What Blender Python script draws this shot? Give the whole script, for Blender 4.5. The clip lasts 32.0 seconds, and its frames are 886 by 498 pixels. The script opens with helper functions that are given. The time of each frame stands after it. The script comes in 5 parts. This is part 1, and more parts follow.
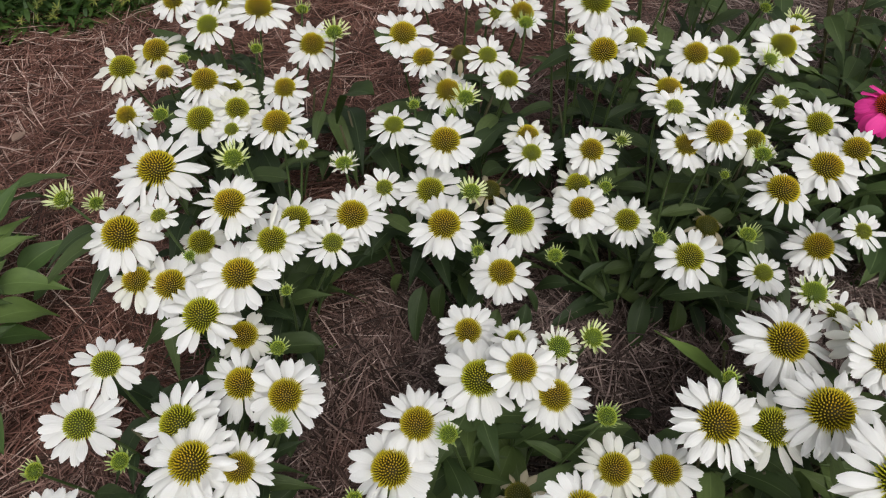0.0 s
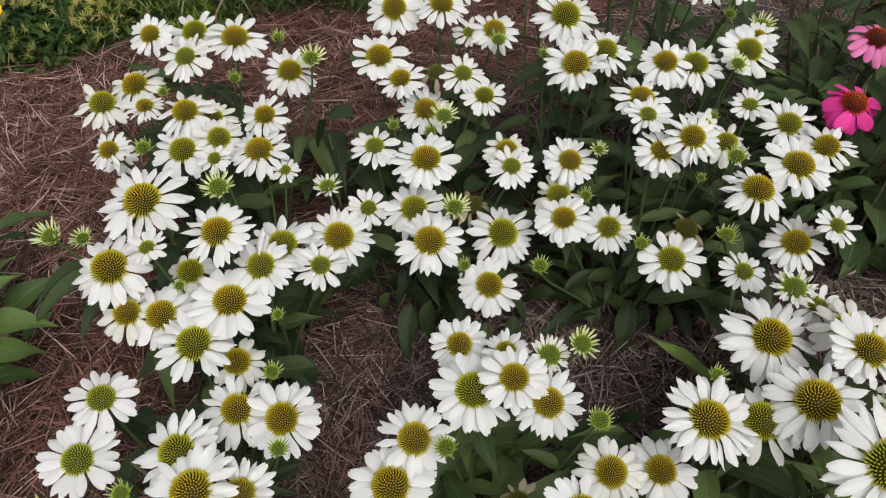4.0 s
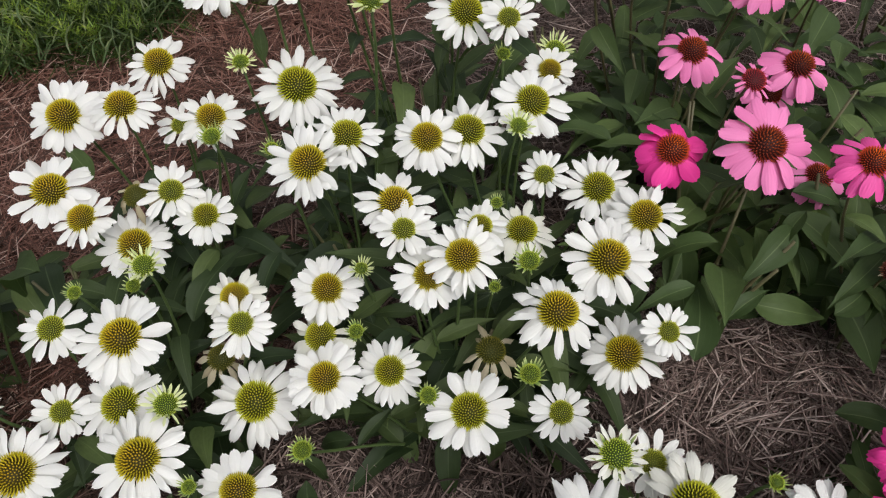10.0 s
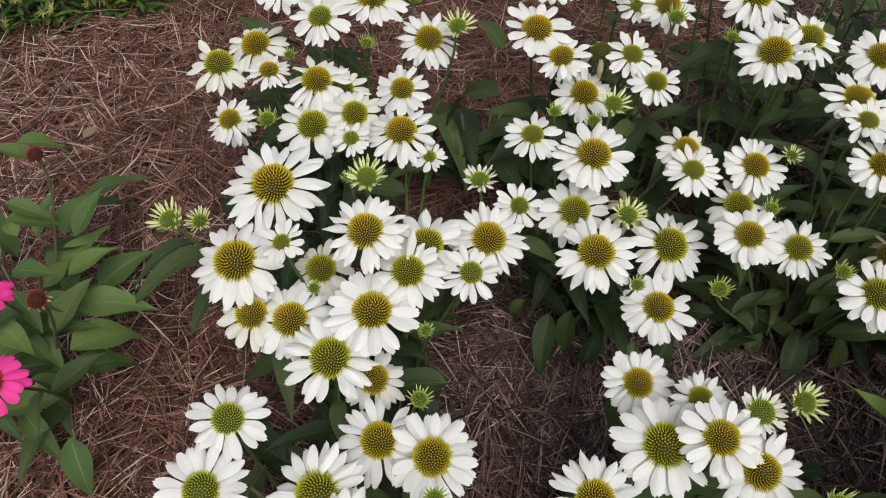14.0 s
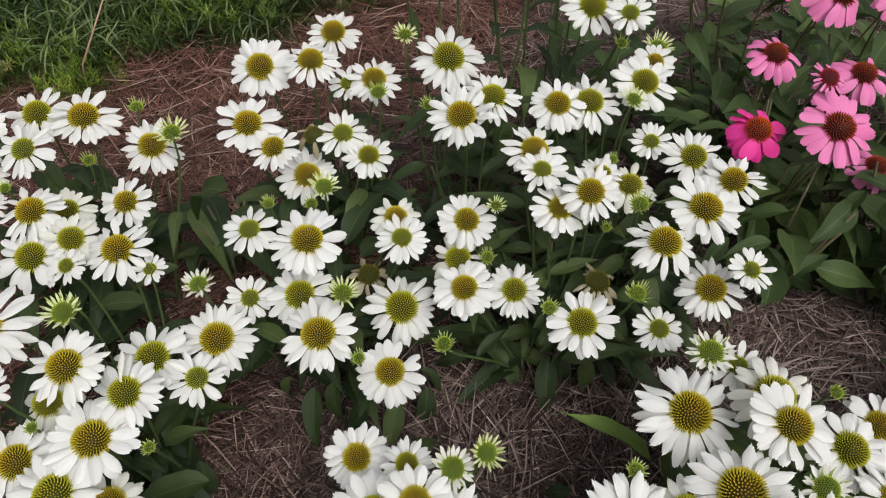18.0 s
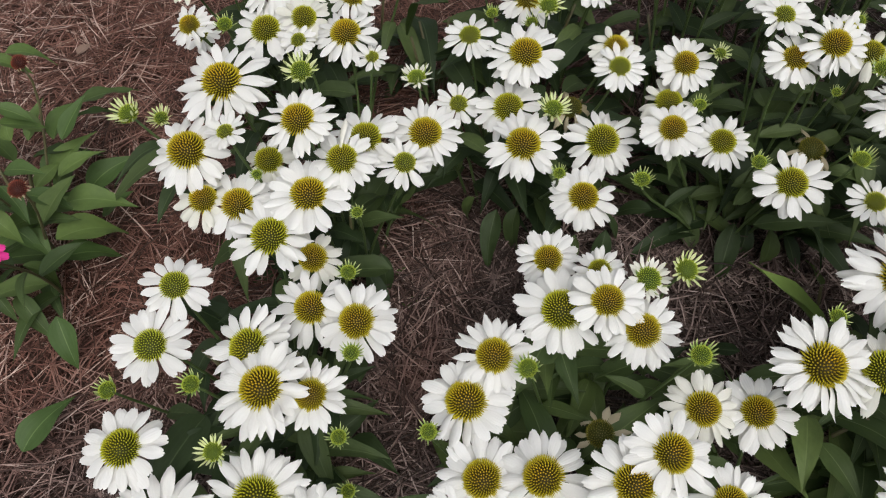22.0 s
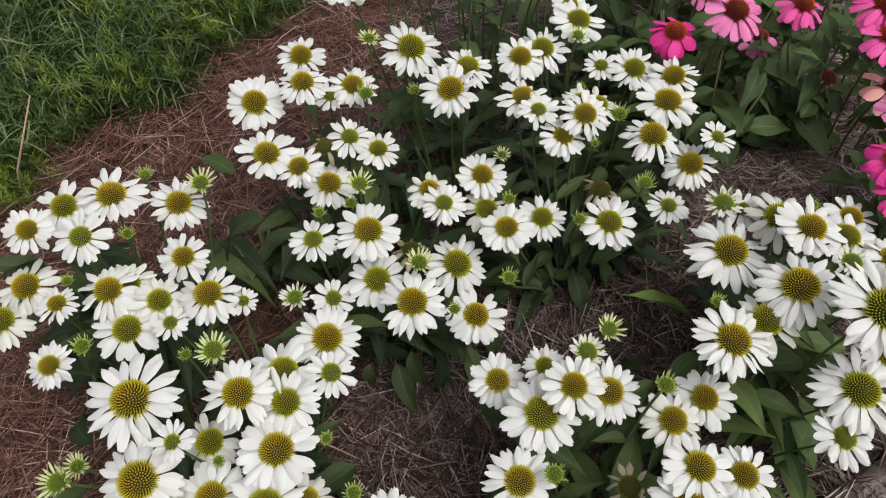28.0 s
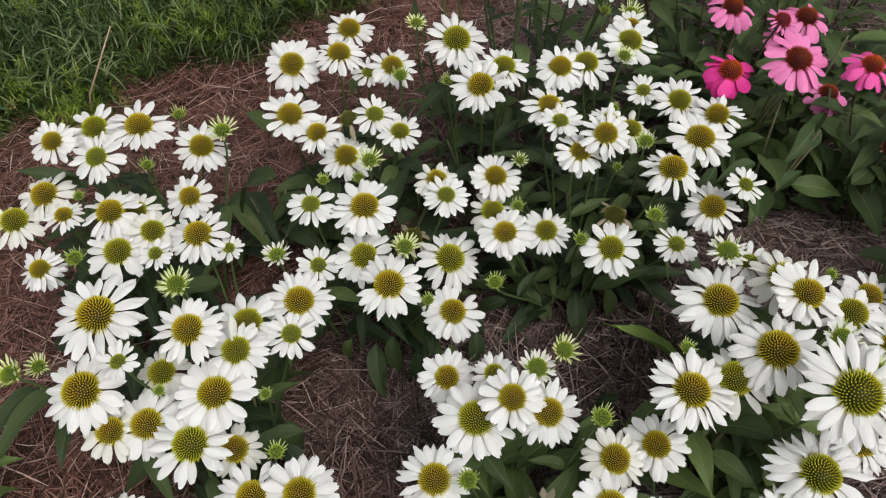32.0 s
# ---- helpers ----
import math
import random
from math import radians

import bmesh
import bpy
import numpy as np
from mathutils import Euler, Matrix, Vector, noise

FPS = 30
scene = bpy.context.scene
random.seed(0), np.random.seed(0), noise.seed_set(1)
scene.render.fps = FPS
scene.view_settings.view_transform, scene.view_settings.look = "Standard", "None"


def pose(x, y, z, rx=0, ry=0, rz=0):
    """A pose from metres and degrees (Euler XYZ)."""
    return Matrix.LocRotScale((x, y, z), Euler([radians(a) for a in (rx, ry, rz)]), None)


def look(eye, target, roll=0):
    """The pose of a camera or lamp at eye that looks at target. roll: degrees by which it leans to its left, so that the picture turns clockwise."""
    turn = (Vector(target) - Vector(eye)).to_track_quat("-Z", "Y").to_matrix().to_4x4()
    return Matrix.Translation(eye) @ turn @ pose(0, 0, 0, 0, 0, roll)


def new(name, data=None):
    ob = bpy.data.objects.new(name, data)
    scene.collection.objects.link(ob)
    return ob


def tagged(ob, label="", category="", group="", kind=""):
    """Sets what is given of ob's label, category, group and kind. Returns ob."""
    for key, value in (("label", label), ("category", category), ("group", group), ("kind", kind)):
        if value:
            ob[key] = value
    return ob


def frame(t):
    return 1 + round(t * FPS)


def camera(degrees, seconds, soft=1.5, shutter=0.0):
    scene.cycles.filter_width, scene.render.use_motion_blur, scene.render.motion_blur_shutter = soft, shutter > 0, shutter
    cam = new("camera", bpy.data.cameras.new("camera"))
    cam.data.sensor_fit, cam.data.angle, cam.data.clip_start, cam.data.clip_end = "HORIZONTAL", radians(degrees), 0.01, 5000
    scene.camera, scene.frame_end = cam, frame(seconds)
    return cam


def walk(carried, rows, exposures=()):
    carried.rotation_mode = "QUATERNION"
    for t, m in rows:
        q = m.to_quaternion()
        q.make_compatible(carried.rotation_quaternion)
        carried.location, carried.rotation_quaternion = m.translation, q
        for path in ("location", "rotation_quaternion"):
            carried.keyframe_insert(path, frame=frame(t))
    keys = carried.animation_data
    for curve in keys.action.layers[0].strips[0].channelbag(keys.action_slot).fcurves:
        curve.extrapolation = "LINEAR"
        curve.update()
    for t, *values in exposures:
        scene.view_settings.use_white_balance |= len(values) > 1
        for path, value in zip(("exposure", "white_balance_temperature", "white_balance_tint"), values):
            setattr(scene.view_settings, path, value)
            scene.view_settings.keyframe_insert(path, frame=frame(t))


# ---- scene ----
cam = camera(60.2, 32.0, soft=1.15)
# seconds, x, y, z, tilt, lean, turn
PATH = [
    (0.0, -0.0021, 0.0422, 1.0130, 39.88, -0.15, 0.02),
    (0.5, 0.0179, 0.0369, 1.0097, 40.02, -0.10, -0.38),
    (1.0, 0.0406, 0.0341, 1.0153, 40.25, -0.04, -0.91),
    (1.5, 0.0427, 0.0318, 1.0190, 40.66, -0.07, -1.28),
    (2.0, 0.0395, 0.0279, 1.0187, 41.04, -0.02, -1.35),
    (2.5, 0.0393, 0.0238, 1.0234, 41.50, -0.02, -1.33),
    (3.0, 0.0251, 0.0131, 1.0342, 41.71, 0.18, -1.39),
    (3.5, 0.0057, 0.0171, 1.0316, 41.49, 0.58, -2.01),
    (5.5, -0.0166, 0.0946, 0.9706, 39.39, 2.01, -7.67),
    (6.0, -0.0250, 0.1116, 0.9552, 38.34, 2.35, -9.32),
    (6.5, -0.0366, 0.1428, 0.9487, 37.74, 3.37, -11.85),
    (7.0, -0.0461, 0.1600, 0.9457, 36.93, 5.33, -14.72),
    (7.5, -0.0481, 0.1669, 0.9455, 37.13, 5.96, -17.25),
    (8.0, 0.0134, 0.2032, 0.9578, 38.41, 5.17, -18.62),
    (8.5, 0.1078, 0.3015, 0.9704, 39.43, 4.39, -17.80),
    (9.0, 0.1846, 0.3831, 0.9826, 39.71, 3.69, -15.98),
    (9.5, 0.2186, 0.3992, 1.0118, 38.69, 3.38, -14.54),
    (10.0, 0.2550, 0.3494, 0.9603, 36.62, 3.62, -14.66),
    (10.5, 0.2576, 0.2916, 0.9045, 34.55, 4.14, -15.80),
    (11.0, 0.2442, 0.2399, 0.8966, 33.18, 3.44, -18.58),
    (11.5, 0.1693, 0.1877, 0.9030, 34.45, 2.42, -18.84),
    (12.0, 0.0885, 0.1655, 0.9081, 35.42, 1.60, -14.24),
    (12.5, -0.0161, 0.1275, 0.8925, 36.16, 0.47, -8.34),
    (13.0, -0.0938, 0.1236, 0.9128, 35.41, 0.51, -2.33),
    (13.5, -0.1510, 0.1326, 0.9237, 36.51, 0.34, 1.39),
    (15.5, -0.0872, 0.2971, 1.0597, 41.98, 0.39, 2.05),
    (16.0, -0.0003, 0.3235, 1.0396, 41.96, 0.48, -0.59),
    (16.5, 0.0705, 0.3536, 1.0656, 41.73, 0.85, -3.70),
    (17.0, 0.0738, 0.3056, 1.0480, 41.29, 1.15, -6.95),
    (17.5, 0.0662, 0.2379, 1.0389, 40.50, 1.52, -9.19),
    (18.0, 0.0821, 0.1772, 1.0338, 39.53, 1.88, -10.26),
    (18.5, 0.1455, 0.1229, 1.0297, 38.92, 2.08, -9.71),
    (19.0, 0.2116, 0.0619, 1.0073, 38.09, 2.11, -7.92),
    (19.5, 0.2125, 0.0168, 1.0017, 37.45, 1.94, -5.53),
    (20.0, 0.1790, 0.0143, 0.9949, 36.72, 1.69, -3.03),
    (20.5, 0.1310, 0.0140, 0.9878, 35.96, 1.51, -0.64),
    (21.0, 0.1018, 0.0114, 0.9773, 35.32, 1.53, 1.60),
    (21.5, 0.0338, 0.0163, 0.9775, 34.69, 1.99, 2.82),
    (22.0, -0.0243, 0.0771, 0.9725, 34.00, 2.77, 3.46),
    (22.5, -0.0439, 0.1336, 0.9784, 33.17, 3.52, 0.34),
    (23.0, -0.0432, 0.1464, 0.9944, 32.34, 3.67, -4.50),
    (23.5, -0.0326, 0.1362, 0.9975, 32.18, 3.88, -7.66),
    (24.0, -0.0381, 0.1501, 1.0200, 32.98, 3.99, -10.31),
    (24.5, -0.0270, 0.1734, 1.0291, 34.00, 4.44, -12.23),
    (25.0, -0.0428, 0.1660, 1.0392, 35.10, 4.89, -14.33),
    (25.5, -0.0855, 0.1068, 1.0456, 36.29, 5.94, -16.64),
    (27.5, -0.2588, 0.1498, 1.1265, 38.51, 6.27, -29.85),
    (28.0, -0.2117, 0.1374, 1.1152, 38.81, 5.34, -32.26),
    (28.5, -0.1617, 0.1268, 1.0953, 38.90, 4.78, -33.59),
    (29.0, -0.1700, 0.1280, 1.0961, 38.86, 4.35, -34.01),
    (29.5, -0.2044, 0.1455, 1.0954, 38.64, 3.96, -33.55),
    (30.0, -0.2261, 0.1524, 1.0723, 38.17, 3.39, -31.83),
    (30.5, -0.1995, 0.1177, 1.0741, 37.77, 2.74, -29.17),
    (31.0, -0.1612, 0.0842, 1.0562, 37.58, 2.51, -24.89),
    (31.5, -0.1255, 0.0737, 1.0653, 39.08, 2.88, -20.57),
    (32.0, -0.0873, 0.0620, 1.0848, 40.48, 3.29, -18.59),
]
EXPOSURE = 0.545
walk(cam, [(t, pose(x, y, z, rx, ry, rz)) for t, x, y, z, rx, ry, rz in PATH],
     [(t, EXPOSURE + e, k, 10) for t, e, k in ((0.0, -0.02, 6500), (7.0, 0.0, 6500), (9.5, 0.09, 6500), (12.0, 0.06, 6500), (13.5, 0.03, 6550), (14.5, 0.03, 6650), (15.5, 0.04, 6850), (16.5, 0.02, 6600), (18.0, 0.03, 6550), (21.0, 0.02, 6500), (28.0, 0.04, 6500), (32.0, 0.04, 6500))])

# ---- light: a bright overcast sky ----
world = bpy.data.worlds.new("overcast_sky")
scene.world = world
world.use_nodes = True
wn = world.node_tree
wn.nodes.clear()
sky = wn.nodes.new("ShaderNodeTexSky")
sky.sky_type, sky.sun_disc = "NISHITA", False
sky.sun_elevation, sky.sun_rotation = radians(58), radians(160)
sky.air_density, sky.dust_density = 1.0, 4.0
grey = wn.nodes.new("ShaderNodeHueSaturation")
grey.inputs["Saturation"].default_value = 0.20
back = wn.nodes.new("ShaderNodeBackground")
back.inputs["Strength"].default_value = 0.12
out = wn.nodes.new("ShaderNodeOutputWorld")
wn.links.new(sky.outputs[0], grey.inputs["Color"])
wn.links.new(grey.outputs[0], back.inputs["Color"])
wn.links.new(back.outputs[0], out.inputs[0])
sun = new("sun", bpy.data.lights.new("sun", "SUN"))
sun.data.energy, sun.data.angle, sun.data.color = 1.4, radians(40), (0.985, 0.968, 0.92)
sun.matrix_world = look((0.9, -2.4, 4.0), (0, 0, 0))


# ---- materials ----
class Mat:
    """A node material with a few short hands."""

    def __init__(self, name, rough=0.6, spec=0.4):
        self.m = bpy.data.materials.new(name)
        self.m.use_nodes = True
        self.t = self.m.node_tree
        self.b = self.t.nodes["Principled BSDF"]
        self.o = self.t.nodes["Material Output"]
        self.b.inputs["Roughness"].default_value = rough
        self.b.inputs["Specular IOR Level"].default_value = spec

    def n(self, kind, **values):
        node = self.t.nodes.new(kind)
        for k, v in values.items():
            if k in node.inputs:
                node.inputs[k].default_value = v
        return node

    def link(self, a, b):
        self.t.links.new(a, b)

    def coords(self, kind="Object"):
        return self.n("ShaderNodeTexCoord").outputs[kind]

    def noise(self, scale, detail=3, vector=None, rough=0.55):
        node = self.n("ShaderNodeTexNoise", Scale=scale, Detail=detail, Roughness=rough)
        if vector:
            self.link(vector, node.inputs["Vector"])
        return node.outputs["Fac"]

    def ramp(self, fac, *stops):
        node = self.n("ShaderNodeValToRGB")
        e = node.color_ramp.elements
        while len(e) < len(stops):
            e.new(0.5)
        for el, (p, c) in zip(e, stops):
            el.position, el.color = p, (*c, 1)
        self.link(fac, node.inputs["Fac"])
        return node.outputs["Color"]

    def mix(self, fac, a, b, how="MIX"):
        node = self.n("ShaderNodeMix")
        node.data_type, node.blend_type = "RGBA", how
        for sock, v in ((node.inputs[0], fac), (node.inputs[6], a), (node.inputs[7], b)):
            if isinstance(v, (int, float)):
                sock.default_value = v
            elif isinstance(v, tuple):
                sock.default_value = (*v, 1)
            else:
                self.link(v, sock)
        return node.outputs[2]

    def math(self, op, a, b=0.0):
        node = self.n("ShaderNodeMath")
        node.operation = op
        for sock, v in zip(node.inputs, (a, b)):
            if isinstance(v, (int, float)):
                sock.default_value = v
            else:
                self.link(v, sock)
        return node.outputs[0]

    def color(self, socket):
        self.link(socket, self.b.inputs["Base Color"])

    def bump(self, height, strength=0.3, distance=0.002):
        node = self.n("ShaderNodeBump", Strength=strength, Distance=distance)
        self.link(height, node.inputs["Height"])
        self.link(node.outputs[0], self.b.inputs["Normal"])

    def thin(self, color, share):
        """Lets part of the light through, as leaves and petals do."""
        tr = self.n("ShaderNodeBsdfTranslucent")
        if isinstance(color, tuple):
            tr.inputs[0].default_value = (*color, 1)
        else:
            self.link(color, tr.inputs[0])
        mixer = self.n("ShaderNodeMixShader")
        mixer.inputs[0].default_value = share
        self.link(self.b.outputs[0], mixer.inputs[1])
        self.link(tr.outputs[0], mixer.inputs[2])
        self.link(mixer.outputs[0], self.o.inputs[0])

    def each(self):
        return self.n("ShaderNodeObjectInfo").outputs["Random"]

    def island(self):
        return self.n("ShaderNodeNewGeometry").outputs["Random Per Island"]

    def attr(self, name):
        node = self.n("ShaderNodeAttribute")
        node.attribute_name = name
        return node.outputs["Fac"]

    def uv(self):
        node = self.n("ShaderNodeSeparateXYZ")
        self.link(self.coords("UV"), node.inputs[0])
        return node.outputs[0], node.outputs[1]


def petal_material(name, light, dark, root, share=0.41):
    m = Mat(name, 0.55, 0.25)
    u, v = m.uv()
    streak = m.noise(1.0, 2, vector=stretched(m, 1.5, 26.0))
    c = m.mix(m.each(), light, dark)
    c = m.mix(m.math("MULTIPLY", streak, 0.22), c, tuple(k * 0.72 for k in dark))
    near = m.ramp(u, (0.0, (1, 1, 1)), (0.22, (0, 0, 0)))
    c = m.mix(near, c, root)
    m.color(c)
    m.bump(m.math("ADD", streak, m.math("SINE", m.math("MULTIPLY", v, 31.0))), 0.25, 0.0006)
    m.thin(m.mix(1.0, c, (1.0, 0.99, 0.93), "MULTIPLY"), share)
    return m.m


def stretched(m, along, across):
    """UV coordinates scaled apart along and across, shifted by object."""
    node = m.n("ShaderNodeMapping")
    node.inputs["Scale"].default_value = (along, across, 1)
    m.link(m.coords("UV"), node.inputs["Vector"])
    add = m.n("ShaderNodeVectorMath")
    add.operation = "ADD"
    m.link(node.outputs[0], add.inputs[0])
    comb = m.n("ShaderNodeCombineXYZ")
    m.link(m.math("MULTIPLY", m.each(), 40.0), comb.inputs[2])
    m.link(comb.outputs[0], add.inputs[1])
    return add.outputs[0]


def leaf_material(name, deep, pale, vein, share=0.18, rough=0.48, spread=1.6):
    m = Mat(name, rough + 0.06, 0.25)
    u, v = m.uv()
    off = m.math("ABSOLUTE", m.math("SUBTRACT", v, 0.5))
    patch = m.noise(3.0, 4, vector=stretched(m, 3.0, 2.0))
    c = m.mix(m.math("POWER", m.each(), spread), deep, pale)
    c = m.mix(m.math("MULTIPLY", patch, 0.6), c, tuple(k * 0.6 for k in deep))
    mid = m.ramp(off, (0.0, (0.6, 0.6, 0.6)), (0.03, (0, 0, 0)))
    side = m.math("COSINE", m.math("MULTIPLY", off, 44.0))
    rib = m.ramp(side, (0.85, (0, 0, 0)), (1.0, (0.10, 0.10, 0.10)))
    c = m.mix(m.mix(0.5, mid, rib, "SCREEN"), c, vein)
    spot = m.ramp(m.noise(14.0, 2, vector=stretched(m, 5.0, 3.0)), (0.70, (0, 0, 0)), (0.78, (1, 1, 1)))
    c = m.mix(m.math("MULTIPLY", spot, 0.35), c, (0.10, 0.09, 0.03))
    m.color(c)
    m.bump(m.math("ADD", m.math("MULTIPLY", side, -0.07), m.math("ADD", patch, m.math("MULTIPLY", off, 3.0))), 0.35, 0.0015)
    m.thin(m.mix(0.5, c, (0.10, 0.20, 0.02)), share)
    return m.m


def spike_material(name, foot, body, top, glow):
    """Florets of a cone: foot to tip colours, and a second tip colour for some."""
    m = Mat(name, 0.6, 0.12)
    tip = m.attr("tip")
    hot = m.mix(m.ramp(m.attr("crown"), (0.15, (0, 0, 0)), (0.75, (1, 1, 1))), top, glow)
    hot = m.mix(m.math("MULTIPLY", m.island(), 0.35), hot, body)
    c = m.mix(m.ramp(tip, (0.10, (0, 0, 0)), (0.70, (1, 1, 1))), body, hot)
    # Foot tone near black: the floret base plus shade in the gaps between florets.
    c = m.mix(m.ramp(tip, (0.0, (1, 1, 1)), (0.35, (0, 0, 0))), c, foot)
    m.color(c)
    return m.m


def stem_material(name, a, b):
    m = Mat(name, 0.5, 0.3)
    c = m.mix(m.noise(60.0, 3, m.coords()), a, b)
    m.color(c)
    m.bump(m.noise(500.0, 2, m.coords()), 0.3, 0.0008)
    return m.m


def straw_material(name, shift):
    m = Mat(name, 0.62, 0.3)
    p = m.coords()
    sep = m.n("ShaderNodeSeparateXYZ")
    m.link(p, sep.inputs[0])
    fresh = m.ramp(m.math("ADD", m.math("MULTIPLY", sep.outputs[0], -1.0), m.math("MULTIPLY", m.noise(3.0, 2, p), 0.25)), (0.70, (0, 0, 0)), (1.05, (0.12, 0.12, 0.12)))
    grey = m.ramp(sep.outputs[0], (0.50, (0, 0, 0)), (0.68, (0.24, 0.24, 0.24)))
    grey = m.mix(m.ramp(sep.outputs[1], (0.85, (0, 0, 0)), (1.15, (1, 1, 1))), grey, (-0.10, -0.10, -0.10))
    inner = m.math("ADD", m.math("SUBTRACT", m.math("MULTIPLY", sep.outputs[0], 0.9), m.math("MULTIPLY", sep.outputs[1], 0.75)), m.math("MULTIPLY", m.noise(2.2, 3, p), 1.9))
    worn = m.ramp(inner, (0.0, (0.1, 0.1, 0.1)), (0.5, (1, 1, 1)))
    tone = m.math("ADD", m.math("ADD", m.math("SUBTRACT", m.math("MULTIPLY", m.island(), 1.12), 0.13), m.math("MULTIPLY", worn, shift)), m.math("ADD", fresh, grey))
    c = m.ramp(tone, (0.0, (0.034, 0.015, 0.009)), (0.32, (0.096, 0.037, 0.025)), (0.62, (0.172, 0.073, 0.052)), (0.86, (0.27, 0.140, 0.107)), (1.0, (0.54, 0.41, 0.35)))
    old = m.ramp(tone, (0.0, (0.016, 0.0105, 0.009)), (0.36, (0.066, 0.044, 0.039)), (0.70, (0.168, 0.118, 0.106)), (0.9, (0.292, 0.219, 0.197)), (1.0, (0.42, 0.335, 0.305)))
    bleached = m.ramp(tone, (0.0, (0.040, 0.027, 0.023)), (0.35, (0.105, 0.072, 0.063)), (0.70, (0.220, 0.155, 0.138)), (0.9, (0.330, 0.250, 0.222)), (1.0, (0.48, 0.385, 0.35)))
    old = m.mix(m.ramp(sep.outputs[0], (0.48, (0, 0, 0)), (0.64, (1, 1, 1))), old, bleached)
    c = m.mix(worn, c, old)
    c = m.mix(m.math("MULTIPLY", m.noise(90.0, 2, p), 0.35), c, (0.05, 0.025, 0.018))
    m.color(c)
    return m.m


def soil_material():
    m = Mat("bed_soil", 0.95, 0.1)
    p = m.coords()
    c = m.mix(m.noise(35.0, 5, p), (0.026, 0.014, 0.010), (0.066, 0.037, 0.028))
    c = m.mix(m.ramp(m.noise(1.3, 3, p), (0.45, (0, 0, 0)), (0.65, (0.6, 0.6, 0.6))), c, (0.034, 0.025, 0.021))
    m.color(c)
    m.bump(m.noise(120.0, 5, p), 0.8, 0.01)
    return m.m


def blade_material(name, a, b, c3):
    m = Mat(name, 0.5, 0.3)
    c = m.ramp(m.island(), (0.0, a), (0.6, b), (1.0, c3))
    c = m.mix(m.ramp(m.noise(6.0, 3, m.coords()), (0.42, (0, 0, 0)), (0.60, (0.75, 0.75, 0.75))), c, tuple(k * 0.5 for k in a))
    m.color(c)
    m.thin(c, 0.25)
    return m.m


def wood_material():
    m = Mat("weathered_timber", 0.85, 0.15)
    node = m.n("ShaderNodeMapping")
    node.inputs["Scale"].default_value = (6.0, 70.0, 70.0)
    m.link(m.coords(), node.inputs["Vector"])
    grain = m.noise(1.0, 6, node.outputs[0], 0.65)
    c = m.ramp(grain, (0.30, (0.026, 0.018, 0.017)), (0.5, (0.125, 0.096, 0.087)), (0.7, (0.30, 0.245, 0.22)))
    c = m.mix(m.math("MULTIPLY", m.noise(9.0, 3, m.coords()), 0.6), c, (0.10, 0.07, 0.06))
    near = m.n("ShaderNodeVectorMath")
    near.operation = "DISTANCE"
    m.link(m.coords(), near.inputs[0])
    near.inputs[1].default_value = (0.045, 0.030, 0.06)
    far = m.math("ADD", near.outputs["Value"], m.math("MULTIPLY", m.noise(28.0, 4, m.coords()), 0.045))
    ring = m.math("SINE", m.math("MULTIPLY", far, 620.0))
    knot = m.mix(0.35, c, m.ramp(ring, (0.1, (0.085, 0.062, 0.054)), (0.8, (0.190, 0.155, 0.136))))
    here = m.ramp(far, (0.040, (1, 1, 1)), (0.062, (0, 0, 0)))
    c = m.mix(here, c, knot)
    crack = m.ramp(m.noise(1.0, 2, node.outputs[0], 0.4), (0.38, (1, 1, 1)), (0.42, (0, 0, 0)))
    c = m.mix(m.math("MULTIPLY", crack, 0.8), c, (0.012, 0.009, 0.008))
    m.color(c)
    m.bump(m.mix(here, grain, ring), 0.9, 0.004)
    return m.m


def plain(name, color, rough=0.5, spec=0.4, grain=0.12):
    m = Mat(name, rough, spec)
    c = m.mix(m.math("MULTIPLY", m.noise(40.0, 3, m.coords()), grain * 2), color, tuple(k * 0.6 for k in color))
    m.color(c)
    return m.m


WHITE = petal_material("white_petal", (0.825, 0.825, 0.825), (0.785, 0.782, 0.770), (0.72, 0.72, 0.64), 0.46)
IVORY = petal_material("ivory_petal", (0.77, 0.765, 0.725), (0.72, 0.715, 0.65), (0.60, 0.61, 0.46))
CREAM = petal_material("cream_petal", (0.74, 0.75, 0.65), (0.66, 0.68, 0.52), (0.42, 0.48, 0.20))
LIME = petal_material("lime_petal", (0.72, 0.76, 0.46), (0.60, 0.67, 0.32), (0.22, 0.32, 0.06))
FADED = petal_material("faded_petal", (0.60, 0.54, 0.41), (0.42, 0.36, 0.24), (0.18, 0.15, 0.07))
PINK = petal_material("pink_petal", (0.69, 0.090, 0.33), (0.62, 0.064, 0.27), (0.44, 0.03, 0.15), 0.22)
ROSE = petal_material("rose_petal", (0.69, 0.210, 0.425), (0.63, 0.160, 0.36), (0.46, 0.06, 0.19), 0.22)
MAGENTA = petal_material("magenta_petal", (0.66, 0.040, 0.265), (0.58, 0.028, 0.215), (0.40, 0.01, 0.11), 0.2)
BLUSH = petal_material("blush_petal", (0.74, 0.36, 0.34), (0.66, 0.28, 0.28), (0.45, 0.15, 0.12), 0.22)
# Weighted to the deep tone: shade under the flowers put into leaf colour.
LEAF = leaf_material("shaded_coneflower_leaf", (0.016, 0.030, 0.010), (0.082, 0.116, 0.033), (0.09, 0.12, 0.05), rough=0.55, spread=2.4)
# Lighter copy of the same leaf for the lit front of the bed.
MID_LEAF = leaf_material("lit_front_leaf", (0.030, 0.052, 0.014), (0.096, 0.134, 0.036), (0.12, 0.16, 0.06), rough=0.55)
